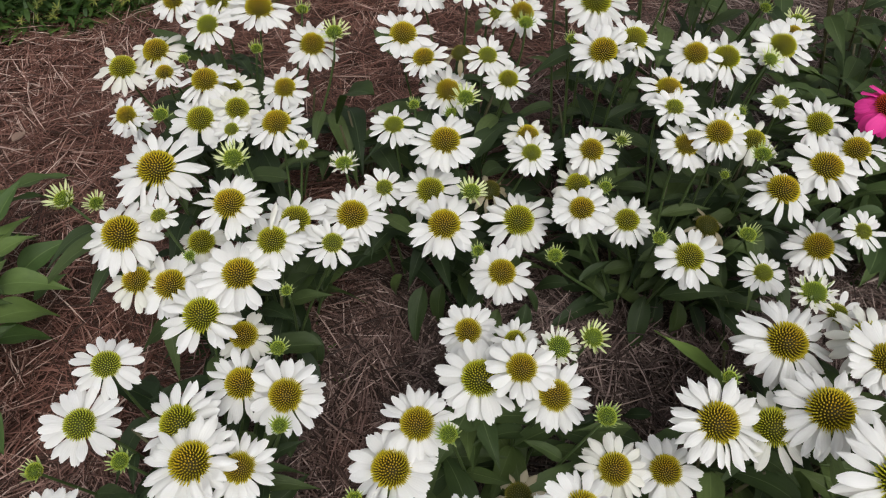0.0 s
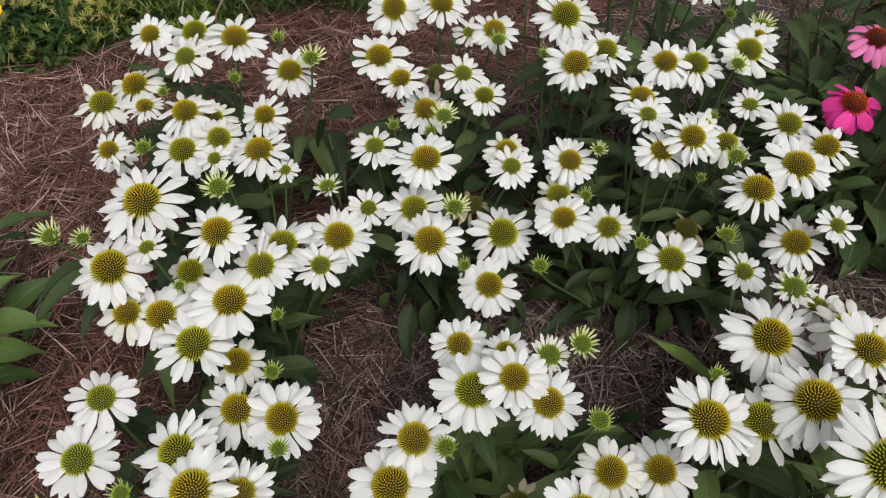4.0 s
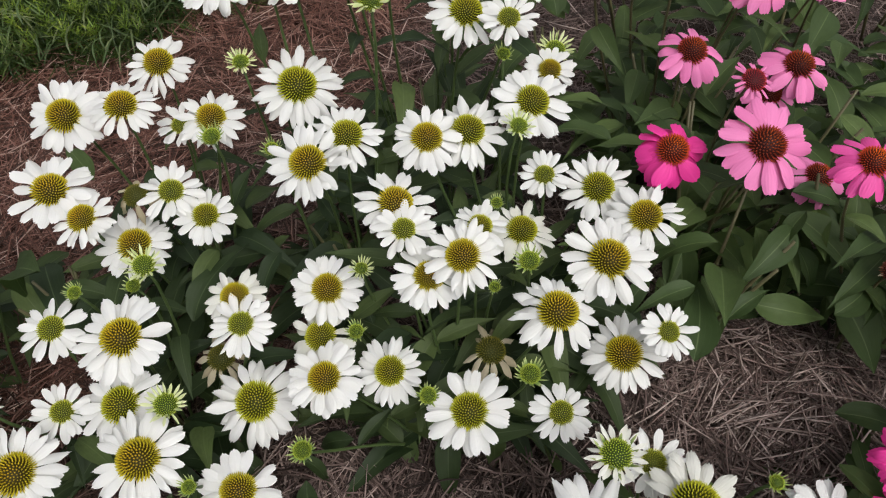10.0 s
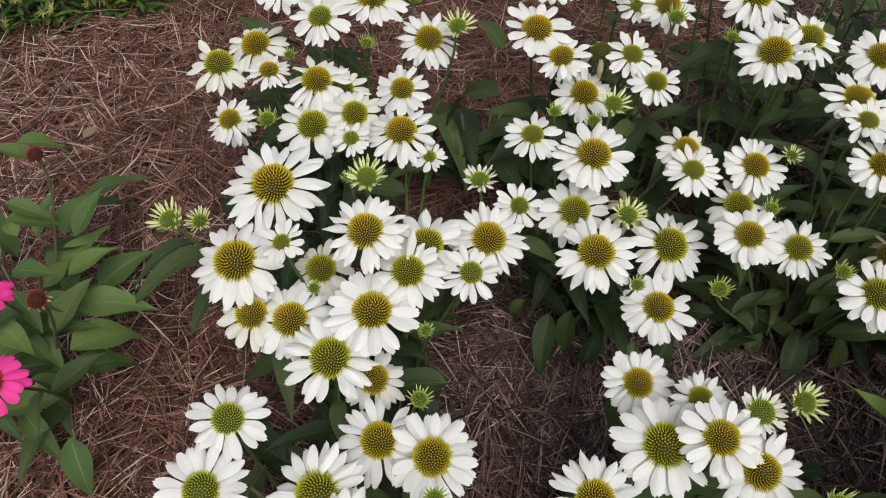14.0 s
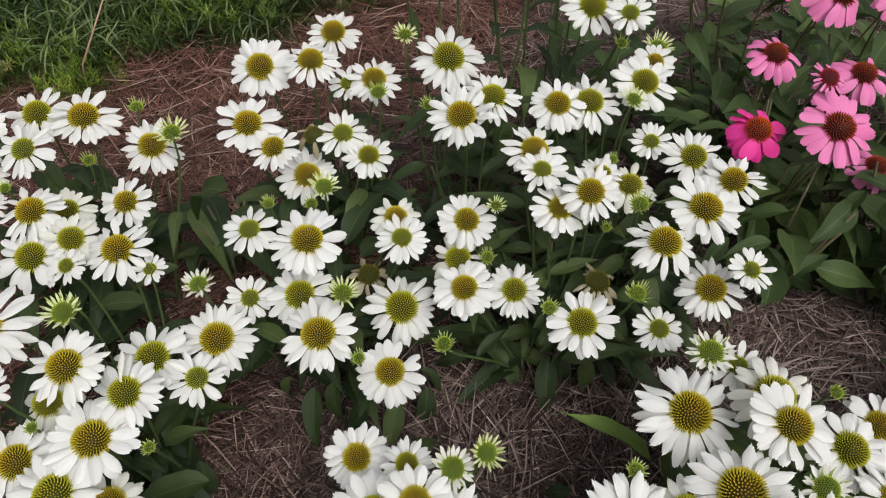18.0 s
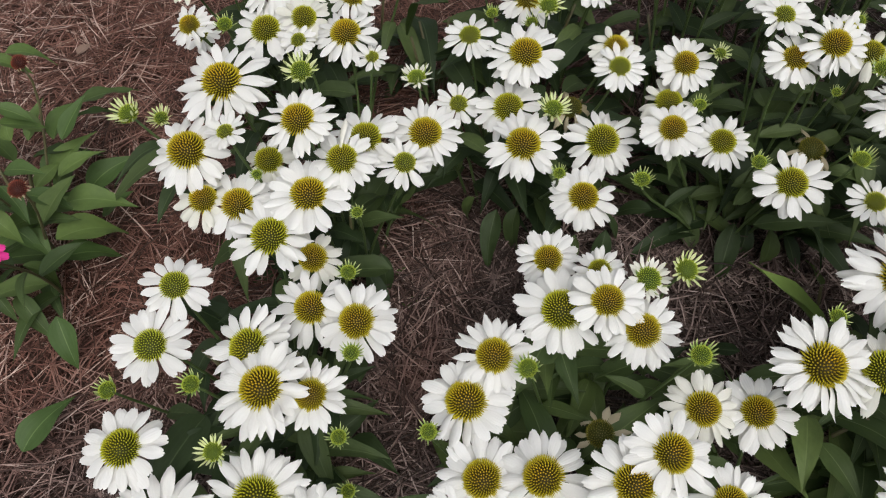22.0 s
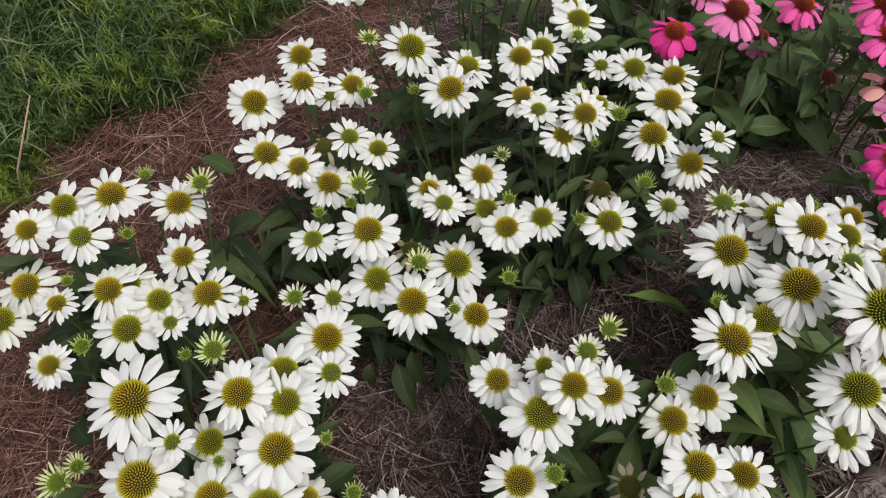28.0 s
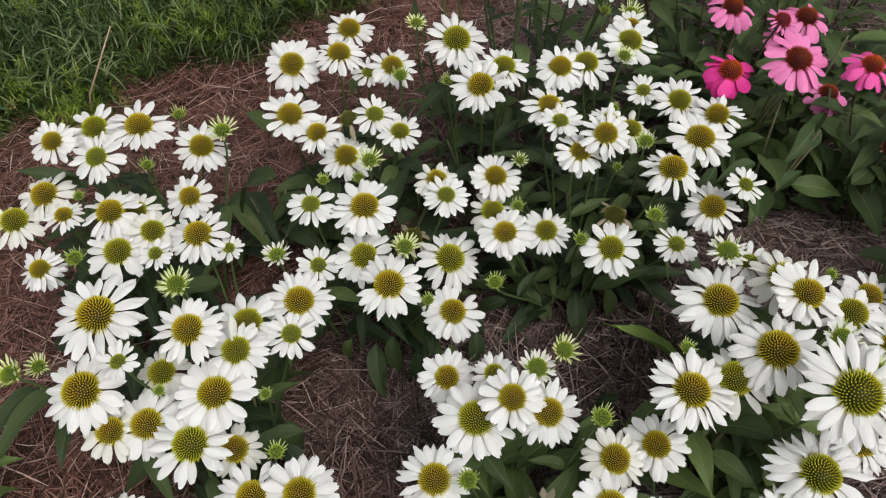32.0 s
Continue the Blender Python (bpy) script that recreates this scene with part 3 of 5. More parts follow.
def fresh_flower(x, y, z, d, lean=None):
    head(x, y, z, d, "white_coneflower", "small fresh white coneflower with flat green cone", "flower", WHITE_GROUP, CROWNS, "young", 0.200, FRESH, R.randint(17, 20), R.uniform(-0.12, 0.08), lean=lean, leaves=2, leaf_long=0.075)


def opening_flower(x, y, z, d, lean=None):
    slim = x < -0.2 or y > 0.98 or d < 0.045 or 0 < x and 0.6 < y < 0.9
    head(x, y, z, d, "opening_coneflower", "half-open coneflower with short greenish-white petals and green cone", "flower", WHITE_GROUP, CROWNS, "green", 0.255,
         LIMY if slim else STUBBY, R.randint(18, 22), R.uniform(-0.75, -0.30) if slim else R.uniform(-0.45, -0.10), length=1.02 if slim else 0.92, lean=lean, leaves=2, leaf_long=0.07, wide=0.72 if slim else 1.05, bracts=9)


def bud(x, y, z, d, lean=None):
    head(x, y, z, d, "coneflower_bud", "tight spiny green coneflower bud on its stem", "bud", "green buds among the white coneflowers", CROWNS, "green", 0.30, LIMY, 0, 0.0, lean=lean, leaves=2, leaf_long=0.07, bracts=R.randint(18, 22))


def faded_flower(x, y, z, d, lean=None):
    head(x, y, z, d, "faded_coneflower", "withered coneflower with dark cone and shrivelled petals", "flower", WHITE_GROUP, CROWNS, "dull", 0.25, CURLED, 12, 0.35, length=1.25, lean=lean, leaves=2, gaps=0.25)


def pink_flower(x, y, z, d, tone="pink", lean=None, droop=None, wide=0.95):
    words = {"pink": "bright pink", "rose": "soft rose-pink", "magenta": "deep magenta"}[tone]
    head(x, y, z, d, "pink_coneflower", f"{words} coneflower with raised orange-brown cone", "flower", PINK_GROUP, PINK_CROWNS, "ember" if tone == "rose" else "fire", 0.196, PINKS[tone], R.randint(14, 17), R.uniform(0.06, 0.30) if droop is None else droop,
         lean=lean, leaves=5, stem_mat=DARK_STEM, leaf_shapes=BROADS, leaf_long=0.095, wide=wide)


def opening_pink(x, y, z, d):
    head(x, y, z, d, "opening_pink_coneflower", "half-open rose coneflower with ragged narrow petals", "flower", PINK_GROUP, PINK_CROWNS, "wine", 0.27, PINKS["rose"], 15, 0.0, leaves=5, stem_mat=DARK_STEM, leaf_shapes=BROADS, leaf_long=0.11, wide=0.5)


def pale_pink_flower(x, y, z, d):
    head(x, y, z, d, "pale_pink_coneflower", "fading pale pink coneflower with drooping petals and dark cone", "flower", PINK_GROUP, PINK_CROWNS, "rust", 0.165, PINKS["blush"], 10, 0.35, leaves=2, stem_mat=DARK_STEM, leaf_shapes=BROADS, leaf_long=0.1)


def seed_head(x, y, z, d):
    head(x, y, z, d, "coneflower_seed_head", "bare dark red-brown coneflower seed head without petals", "seed head", "", PINK_CROWNS, "rust", 0.30, CURLED, 9, 0.2, length=0.6, leaves=2, stem_mat=DARK_STEM, leaf_shapes=BROADS, leaf_long=0.09, wide=0.4)


def foliage(x, y, count, long, shapes, label, reach=0.09, low=0.02, high=0.16, name="coneflower_foliage", toward=None, spread=3.14):
    """Leaves that rise and arch from one crown."""
    ob = thing(name, x, y, 0, label, "plant", "leaf clumps under the flowers")
    for k in range(count):
        a = (toward if toward is not None else 0.0) + R.uniform(-spread, spread)
        r = reach * math.sqrt(R.random())
        h = R.uniform(low, high)
        base = Vector((x + r * math.cos(a), y + r * math.sin(a), h))
        plant_leaf(ob, base, Vector((x, y, 0)), shapes, long * R.uniform(0.7, 1.25), a + R.gauss(0, 0.5), R.uniform(-0.45, 0.55) if shapes is BROADS else R.uniform(-0.1, 0.75), R.gauss(0, 0.25))
    for k in range(max(2, count // 9)):
        a = R.uniform(0, 6.28)
        p = Vector((0.5 * reach * math.cos(a), 0.5 * reach * math.sin(a), 0))
        child("stem", tube("stem_shape", [Vector((0, 0, -0.01)), p * 0.5 + Vector((0, 0, high * 0.5)), p + Vector((0, 0, high))], [0.003, 0.0026, 0.002], DARK_STEM), ob, Matrix())
    return ob


# ---- ground ----
def ground_height(x, y):
    return 0.010 * noise.noise((x * 2.3, y * 2.3, 0.0)) + 0.006 * noise.noise((x * 7.0, y * 7.0, 3.0))


def build_ground():
    """One sheet, fine near the flowers and coarse out to the horizon."""
    def lines(lo, hi, step, far):
        core = list(np.arange(lo, hi + step / 2, step))
        outer = [far * k for k in (0.004, 0.012, 0.04, 0.15, 0.5, 1.0)]
        return [lo - o for o in reversed(outer)] + core + [hi + o for o in outer]
    xs, ys = lines(-2.2, 2.4, 0.07, 400.0), lines(-1.2, 3.6, 0.07, 400.0)
    verts = [(x, y, ground_height(x, y) if abs(x) < 3 and abs(y) < 4 else 0.0) for x in xs for y in ys]
    ny = len(ys)
    faces = [(i * ny + j, (i + 1) * ny + j, (i + 1) * ny + j + 1, i * ny + j + 1) for i in range(len(xs) - 1) for j in range(ny - 1)]
    ob = new("ground", mesh("ground", verts, faces, SOIL))
    return tagged(ob, "dark brown soil of the flower bed under pine straw", "ground", kind="structure")


def ribbons(name, start, heading, pitch, length, bend, sag, width, material, segments=3, sides=3):
    """Many thin curved needles or blades as one mesh. All arguments are arrays."""
    n = len(start)
    verts = np.empty((n, segments + 1, sides, 3))
    pos, h, p = start.copy(), heading.copy(), pitch.copy()
    for i in range(segments + 1):
        d = np.stack([np.cos(h) * np.cos(p), np.sin(h) * np.cos(p), np.sin(p)], 1)
        s = np.stack([-np.sin(h), np.cos(h), np.zeros(n)], 1)
        u = np.cross(d, s)
        w = (width * (1.0 if 0 < i < segments else 0.55))[:, None]
        if i == segments:
            w = w * 0.5
        for j in range(sides):
            if sides == 3:
                b = 2 * np.pi * j / 3 + 0.5
                verts[:, i, j] = pos + w * 0.5 * (s * np.cos(b) + u * np.sin(b))
            else:
                verts[:, i, j] = pos + s * w * 0.5 * (j * 2 - 1)
        pos = pos + d * (length / segments)[:, None]
        h, p = h + bend / segments, p - sag / segments
    per = (segments + 1) * sides
    loop = []
    for i in range(segments):
        for j in range(sides if sides == 3 else 1):
            k = (j + 1) % sides
            loop.append((i * sides + j, i * sides + k, (i + 1) * sides + k, (i + 1) * sides + j))
    quad = np.array(loop)
    faces = (np.arange(n)[:, None, None] * per + quad[None]).reshape(-1, 4)
    me = bpy.data.meshes.new(name)
    me.vertices.add(n * per)
    me.vertices.foreach_set("co", verts.reshape(-1).astype(np.float32))
    me.loops.add(faces.size)
    me.loops.foreach_set("vertex_index", faces.reshape(-1).astype(np.int32))
    me.polygons.add(len(faces))
    me.polygons.foreach_set("loop_start", np.arange(0, faces.size, 4, dtype=np.int32))
    me.polygons.foreach_set("use_smooth", np.ones(len(faces), dtype=bool))
    me.materials.append(material)
    me.update(calc_edges=True)
    return new(name, me)


def build_straw(name, seed, bundles, each, low, high, thin, thick, material, label, sides=3, close=0.3):
    """Needles in loose bundles, lying between two heights."""
    g = np.random.default_rng(seed)
    x, y = g.uniform(-1.55, 1.75, bundles) + g.normal(0, 0.12, bundles), g.uniform(-0.3, 2.35, bundles) + g.normal(0, 0.12, bundles)
    stray = g.random(bundles) < 0.12
    x[stray] += g.normal(0, 0.35, stray.sum())
    y[stray] += g.normal(0, 0.30, stray.sum())
    near = g.random(bundles) < close
    x[near], y[near] = g.uniform(-0.5, 1.1, near.sum()), g.uniform(0.15, 1.2, near.sum())
    x, y = np.repeat(x, each), np.repeat(y, each)
    n = bundles * each
    flow = 0.5 * np.sin(x * 2.1 + 1.0) + 0.6 * np.cos(y * 1.7 + x)
    heading = np.repeat(g.uniform(0, 2 * np.pi, bundles), each) + flow * 0.4 + g.normal(0, 0.09, n)
    length = np.repeat(g.uniform(0.035, 0.15, bundles), each) * g.uniform(0.7, 1.0, n)
    x = x - np.cos(heading) * length / 2 + g.normal(0, 0.005, n)
    y = y - np.sin(heading) * length / 2 + g.normal(0, 0.005, n)
    z = low + (high - low) * np.repeat(g.random(bundles) ** 1.3, each)
    ob = ribbons(name, np.stack([x, y, z], 1), heading, g.normal(0.03, 0.10, n), length, g.normal(0, 0.22, n), g.normal(0.06, 0.15, n), g.uniform(thin, thick, n), material, 2, sides)
    return tagged(ob, label, "pine straw", kind="stuff")


def edge_y(x):
    """The near edge of the low plants at the back."""
    return np.interp(x, [-1.6, -1.03, -0.97, -0.91, -0.82, -0.76, -0.70, -0.635, -0.56, -0.50, -0.465, -0.43, -0.376, -0.20, -0.10, -0.04, 0.04, 0.16, 0.30, 0.48, 0.9, 1.4],
                     [1.36, 1.43, 1.46, 1.50, 1.50, 1.535, 1.575, 1.655, 1.655, 1.625, 1.59, 1.64, 1.70, 1.70, 1.66, 1.70, 1.78, 1.79, 1.83, 1.97, 2.12, 2.2]) + 0.012 * np.sin(x * 51.0 + 2)


# Dark inner sheet: body of the cushion, with shade between blades in its colour.
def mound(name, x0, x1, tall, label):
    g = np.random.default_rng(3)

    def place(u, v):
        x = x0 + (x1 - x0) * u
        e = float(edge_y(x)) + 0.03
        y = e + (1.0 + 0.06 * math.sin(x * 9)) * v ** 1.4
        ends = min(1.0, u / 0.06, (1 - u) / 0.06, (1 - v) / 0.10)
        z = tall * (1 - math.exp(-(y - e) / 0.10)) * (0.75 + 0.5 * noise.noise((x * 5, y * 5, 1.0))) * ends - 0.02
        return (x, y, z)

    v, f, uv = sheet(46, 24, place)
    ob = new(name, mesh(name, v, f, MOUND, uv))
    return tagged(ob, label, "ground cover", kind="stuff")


def build_thread_leaves():
    g = np.random.default_rng(11)
    n = 30000
    x = g.uniform(-0.74, 1.36, n)
    y = edge_y(x) + (g.random(n) ** 1.5) * 1.0
    inside = y - edge_y(x)
    tuft = 0.5 + 0.5 * np.sin(x * 31 + np.sin(y * 17) * 2) * np.sin(y * 29 + x * 8)
    z = 0.150 * (1 - np.exp(-(inside + 0.02) / 0.10)) * g.uniform(0.35, 1.15, n) * (0.60 + 0.55 * tuft)
    heading = g.uniform(0, 2 * np.pi, n)
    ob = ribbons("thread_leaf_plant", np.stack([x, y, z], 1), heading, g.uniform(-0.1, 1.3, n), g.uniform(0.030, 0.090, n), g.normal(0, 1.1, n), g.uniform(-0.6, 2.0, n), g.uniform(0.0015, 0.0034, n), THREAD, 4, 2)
    return tagged(ob, "dense low cushion of fine thread-like green leaves", "ground cover", kind="stuff")


def build_long_arcs():
    g = np.random.default_rng(23)
    n = 3600
    x = g.uniform(-0.74, 1.3, n)
    y = edge_y(x) + 0.02 + (g.random(n) ** 1.4) * 0.95
    z = 0.140 * (1 - np.exp(-(y - edge_y(x) + 0.02) / 0.10)) * g.uniform(0.8, 1.15, n)
    ob = ribbons("thread_leaf_sprays", np.stack([x, y, z], 1), g.uniform(0, 6.28, n), g.uniform(0.2, 1.2, n), g.uniform(0.06, 0.13, n), g.normal(0, 1.2, n), g.uniform(0.8, 2.4, n), g.uniform(0.0024, 0.0042, n), ARCS, 6, 2)
    return tagged(ob, "long arching grey-green leaf threads over the cushion", "ground cover", kind="stuff")


def build_sprigs():
    """Upright shoot tips with short needles all round, in patches."""
    g = np.random.default_rng(29)
    n = 2600
    x = g.uniform(-0.74, 1.34, n)
    y = edge_y(x) + 0.015 + (g.random(n) ** 1.3) * 0.95
    patch = np.sin(x * 9 + np.sin(y * 7) * 2) * np.sin(y * 11 + x * 4) + g.normal(0, 0.35, n)
    keep = patch > 0.0
    x, y = np.append(x[keep], g.normal(-0.480, 0.045, 34)), np.append(y[keep], g.normal(1.600, 0.030, 34))
    n = len(x)
    z = 0.130 * (1 - np.exp(-np.maximum(y - edge_y(x) + 0.04, 0.01) / 0.10)) * g.uniform(0.75, 1.15, n)
    k = 18
    up = np.stack([g.normal(0, 0.3, n), g.normal(-0.15, 0.3, n), np.ones(n)], 1)
    step = np.tile(np.linspace(0, 0.040, k), n)[:, None]
    at = np.repeat(np.stack([x, y, z], 1), k, 0) + np.repeat(up, k, 0) * step
    turn = np.tile(np.arange(k) * 2.4, n) + np.repeat(g.uniform(0, 6, n), k)
    ob = ribbons("thread_leaf_shoots", at, turn, g.uniform(0.2, 0.9, n * k), g.uniform(0.014, 0.028, n * k), g.normal(0, 0.3, n * k), g.uniform(-0.5, 0.4, n * k), g.uniform(0.0015, 0.0026, n * k), SPRIG, 2, 2)
    return tagged(ob, "bright yellow-green needle-leaved shoot tips in patches", "ground cover", kind="stuff")


def build_star_leaves():
    g = np.random.default_rng(17)
    n = 1250
    x = g.uniform(-1.60, -0.68, n)
    y = edge_y(x) + 0.01 + (g.random(n) ** 1.2) * 0.85
    gather = np.arange(n) % 5 != 0
    lead = np.arange(n) // 5 * 5
    x, y = np.where(gather, x[lead] + g.normal(0, 0.034, n), x), np.where(gather, y[lead] + g.normal(0, 0.034, n), y)
    y = np.maximum(y, edge_y(x))
    z = 0.165 * (1 - np.exp(-(y - edge_y(x) + 0.02) / 0.07)) * g.uniform(0.8, 1.15, n) + 0.014
    k = 9
    at = np.repeat(np.stack([x, y, z], 1), k, 0)
    nrm = np.stack([g.normal(0, 0.25, n), g.normal(-0.6, 0.25, n), np.ones(n)], 1)
    nrm /= np.linalg.norm(nrm, axis=1, keepdims=True)
    ax = np.cross(nrm, np.array([0.0, 1.0, 0.2]))
    ax /= np.linalg.norm(ax, axis=1, keepdims=True)
    ay = np.cross(nrm, ax)
    turn = np.tile(np.arange(k) * 2 * np.pi / k, n) + np.repeat(g.uniform(0, 6, n), k) + g.normal(0, 0.15, n * k)
    way = np.repeat(ax, k, 0) * np.cos(turn)[:, None] + np.repeat(ay, k, 0) * np.sin(turn)[:, None] + np.repeat(nrm, k, 0) * g.uniform(0.1, 0.4, n * k)[:, None]
    way /= np.linalg.norm(way, axis=1, keepdims=True)
    size = np.repeat(g.uniform(0.75, 1.3, n), k)
    ob = ribbons("moss_rose_foliage", at, np.arctan2(way[:, 1], way[:, 0]), np.arcsin(way[:, 2]), g.uniform(0.0115, 0.0165, n * k) * size, g.normal(0, 0.12, n * k), g.uniform(-0.2, 0.3, n * k), g.uniform(0.0026, 0.0038, n * k) * size, STAR, 2, 2)
    tagged(ob, "yellow-green moss rose foliage in small star-shaped whorls", "ground cover", kind="stuff")
    n = 7000
    x = g.uniform(-1.60, -0.58, n)
    y = edge_y(x) + (g.random(n) ** 1.2) * 0.9
    z = 0.115 * (1 - np.exp(-(y - edge_y(x) + 0.02) / 0.08)) * g.uniform(0.3, 1.1, n)
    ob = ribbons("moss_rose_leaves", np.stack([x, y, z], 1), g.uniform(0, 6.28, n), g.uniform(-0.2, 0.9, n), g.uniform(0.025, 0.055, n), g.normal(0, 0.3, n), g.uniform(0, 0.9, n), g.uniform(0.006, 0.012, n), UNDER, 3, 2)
    return tagged(ob, "dark green narrow leaves below the moss rose whorls", "ground cover", kind="stuff")


build_ground()
build_straw("pine_straw", 5, 72000, 2, 0.003, 0.028, 0.0014, 0.0026, STRAW, "loose layer of reddish-brown and grey pine needles", 2, 0.12)
build_straw("old_pine_straw", 8, 9000, 2, 0.018, 0.046, 0.0024, 0.0036, STRAW, "weathered grey-brown pine needles piled among the coneflowers", 3, 1.0)
build_straw("top_pine_straw", 6, 12000, 2, 0.024, 0.040, 0.0017, 0.0029, TOP_STRAW, "paler loose pine needles lying crosswise on top")
mound("leaf_mound", -0.72, 1.38, 0.105, "dark green inner body of the thread-leaf cushion, coloured as shade")
mound("moss_rose_mound", -1.6, -0.62, 0.115, "dark green inner body of the moss rose carpet, coloured as shade")
build_thread_leaves()
build_long_arcs()
build_sprigs()
build_star_leaves()

# ---- weathered timber edging of the bed ----
def timber(x, y, length, angle, wide, tall, label):
    """A rough-sawn beam with worn edges and checks along its top."""
    nu, nv = 30, 10
    g = random.Random(int(x * 1000))
    checks = [(g.uniform(0.15, 0.85), g.uniform(0, 0.5), g.uniform(0.3, 0.7)) for _ in range(5)]

    def place(u, v):
        px, py = u * length, (v - 0.5) * wide
        edge = min(v, 1 - v) * wide
        z = tall - 0.010 * math.exp(-edge / 0.006) + 0.0025 * noise.noise((px * 3, py * 40, x))
        for cv, cu, cl in checks:
            if cu < u < cu + cl and abs(v - cv - 0.03 * math.sin(u * 9)) < 0.05:
                z -= 0.007
        return (px, py, z)

    verts, faces, _ = sheet(nu, nv, place)
    top = len(verts)
    rim = [i * (nv + 1) for i in range(nu + 1)] + [nu * (nv + 1) + j for j in range(1, nv + 1)] + [i * (nv + 1) + nv for i in range(nu - 1, -1, -1)] + [j for j in range(nv - 1, 0, -1)]
    for k in rim:
        verts.append((verts[k][0], verts[k][1], -0.05))
    for i in range(len(rim)):
        j = (i + 1) % len(rim)
        faces.append((rim[i], top + i, top + j, rim[j]))
    ob = new("timber_edging", mesh("timber_edging", verts, faces, WOOD))
    ob.matrix_basis = pose(x, y, 0, 0, 0, angle)
    return tagged(ob, label, "timber", "timbers that edge the bed")


timber(0.345, 0.172, 0.106, -1.0, 0.130, 0.060, "weathered timber end with a round knot beside the bed")
timber(0.453, 0.177, 1.1, 10.0, 0.115, 0.065, "weathered grey-brown timber beam edging the flower bed")
timber(0.420, 0.050, 1.2, 10.0, 0.115, 0.058, "cracked grey-brown timber beam beside the bed edge")


def straw_drift(x, y, z, count, heading, spread, seed, label):
    """A loose wisp of long needles blown onto the timber."""
    g = np.random.default_rng(seed)
    start = np.stack([x + g.normal(0, spread, count), y + g.normal(0, spread, count), z + g.uniform(0, 0.014, count)], 1)
    ob = ribbons("pine_straw_drift", start, heading + g.normal(0, 0.35, count), g.normal(0, 0.05, count), g.uniform(0.04, 0.09, count), g.normal(0, 0.25, count), g.normal(0.02, 0.08, count), g.uniform(0.0014, 0.0024, count), TOP_STRAW, 3)
    return tagged(ob, label, "pine straw", kind="stuff")


straw_drift(0.497, 0.240, 0.066, 24, 4.25, 0.009, 41, "wisp of reddish pine needles lying over the timber joint")
straw_drift(0.385, 0.225, 0.061, 9, 3.3, 0.010, 42, "loose pine needles over the timber end")
straw_drift(0.325, 0.225, 0.030, 60, 2.9, 0.035, 43, "pine needles heaped against the timber end")

# ---- plant labels ----
def plant_sign(x, y, z, wide, high, tilt, turn, board, words=""):
    ob = thing("plant_sign", x, y, 0, "small grey garden sign with white printed label" if words else "dark slate-coloured plastic plant label", "sign")
    m = Matrix.Translation((0, 0, z)) @ pose(0, 0, 0, 0, 0, turn) @ pose(0, 0, 0, tilt, 0, 0)
    def slab(name, w, h, t, mat, mm, label=""):
        bm = bmesh.new()
        bmesh.ops.create_cube(bm, size=1)
        bmesh.ops.scale(bm, vec=(w, h, t), verts=bm.verts)
        bmesh.ops.bevel(bm, geom=bm.edges[:], offset=t * 0.3, segments=2, affect="EDGES")
        me = bpy.data.meshes.new(name)
        bm.to_mesh(me)
        bm.free()
        me.materials.append(mat)
        return child(name, me, ob, mm, label)
    slab("board", wide, high, 0.004, board, m)
    child("stake", tube("stake_shape", [Vector((0, 0.004, -0.05)), Vector((0, 0.004, z * 0.5)), Vector((0, 0.002, z))], [0.003, 0.003, 0.003], SLATE), ob, Matrix())
    if words:
        slab("label", wide * 0.90, high * 0.88, 0.001, PAPER, m @ Matrix.Translation((0.001, -high * 0.01, 0.0026)), "white printed label")
        curve = bpy.data.curves.new("lettering", "FONT")
        curve.body, curve.size, curve.align_x, curve.extrude = words, 0.0080, "CENTER", 0.0002
        curve.materials.append(INK)
        child("lettering", curve, ob, m @ Matrix.Translation((0.012, high * 0.375, 0.0034)))
        for k in range(3):
            slab("text_bar", wide * (0.6 - 0.1 * k), 0.005, 0.0004, INK, m @ Matrix.Translation((0, high * (0.08 - 0.14 * k), 0.0034)))
    return ob


plant_sign(0.098, 0.202, 0.257, 0.122, 0.085, 42, 8, GREYP, "The Trial Gardens @")


def flat_stone(x, y, size, long, turn, material, label):
    g = random.Random(int(y * 1e4))
    n = 11
    ring = [(math.cos(6.283 * k / n) * size * g.uniform(0.85, 1.1) * long, math.sin(6.283 * k / n) * size * g.uniform(0.85, 1.1)) for k in range(n)]
    verts = [(px, py, 0.0) for px, py in ring] + [(px * 0.97, py * 0.97, 0.020) for px, py in ring] + [(px * 0.86, py * 0.86, 0.026) for px, py in ring] + [(0, 0, 0.027)]
    faces = [(r * n + k, r * n + (k + 1) % n, (r + 1) * n + (k + 1) % n, (r + 1) * n + k) for r in range(2) for k in range(n)] + [(2 * n + k, 2 * n + (k + 1) % n, 3 * n) for k in range(n)]
    ob = new("slate_stone", mesh("slate_stone", verts, faces, material, smooth=False))
    ob.matrix_basis = pose(x, y, 0.014, 3, -4, turn)
    return tagged(ob, label, "stone", "flat stones beside the timber")


flat_stone(0.622, 0.304, 0.026, 1.5, 70, STONE, "flat dark blue-grey slate stone lying on straw")
flat_stone(0.594, 0.279, 0.018, 1.7, 60, PALE_STONE, "small pale grey slate chip beside the timber")

# ---- the flowers ----
pale_pink_flower(0.882, 0.627, 0.235, 0.104)
bud(-0.172, 0.298, 0.200, 0.024)
bud(-0.087, 0.334, 0.281, 0.026)
bud(-0.185, 0.347, 0.220, 0.027)
bud(-0.316, 0.361, 0.309, 0.029)
bud(-0.431, 0.378, 0.246, 0.031)
bud(0.005, 0.393, 0.303, 0.031)
bud(0.159, 0.393, 0.342, 0.032)
bud(-0.169, 0.409, 0.290, 0.027)
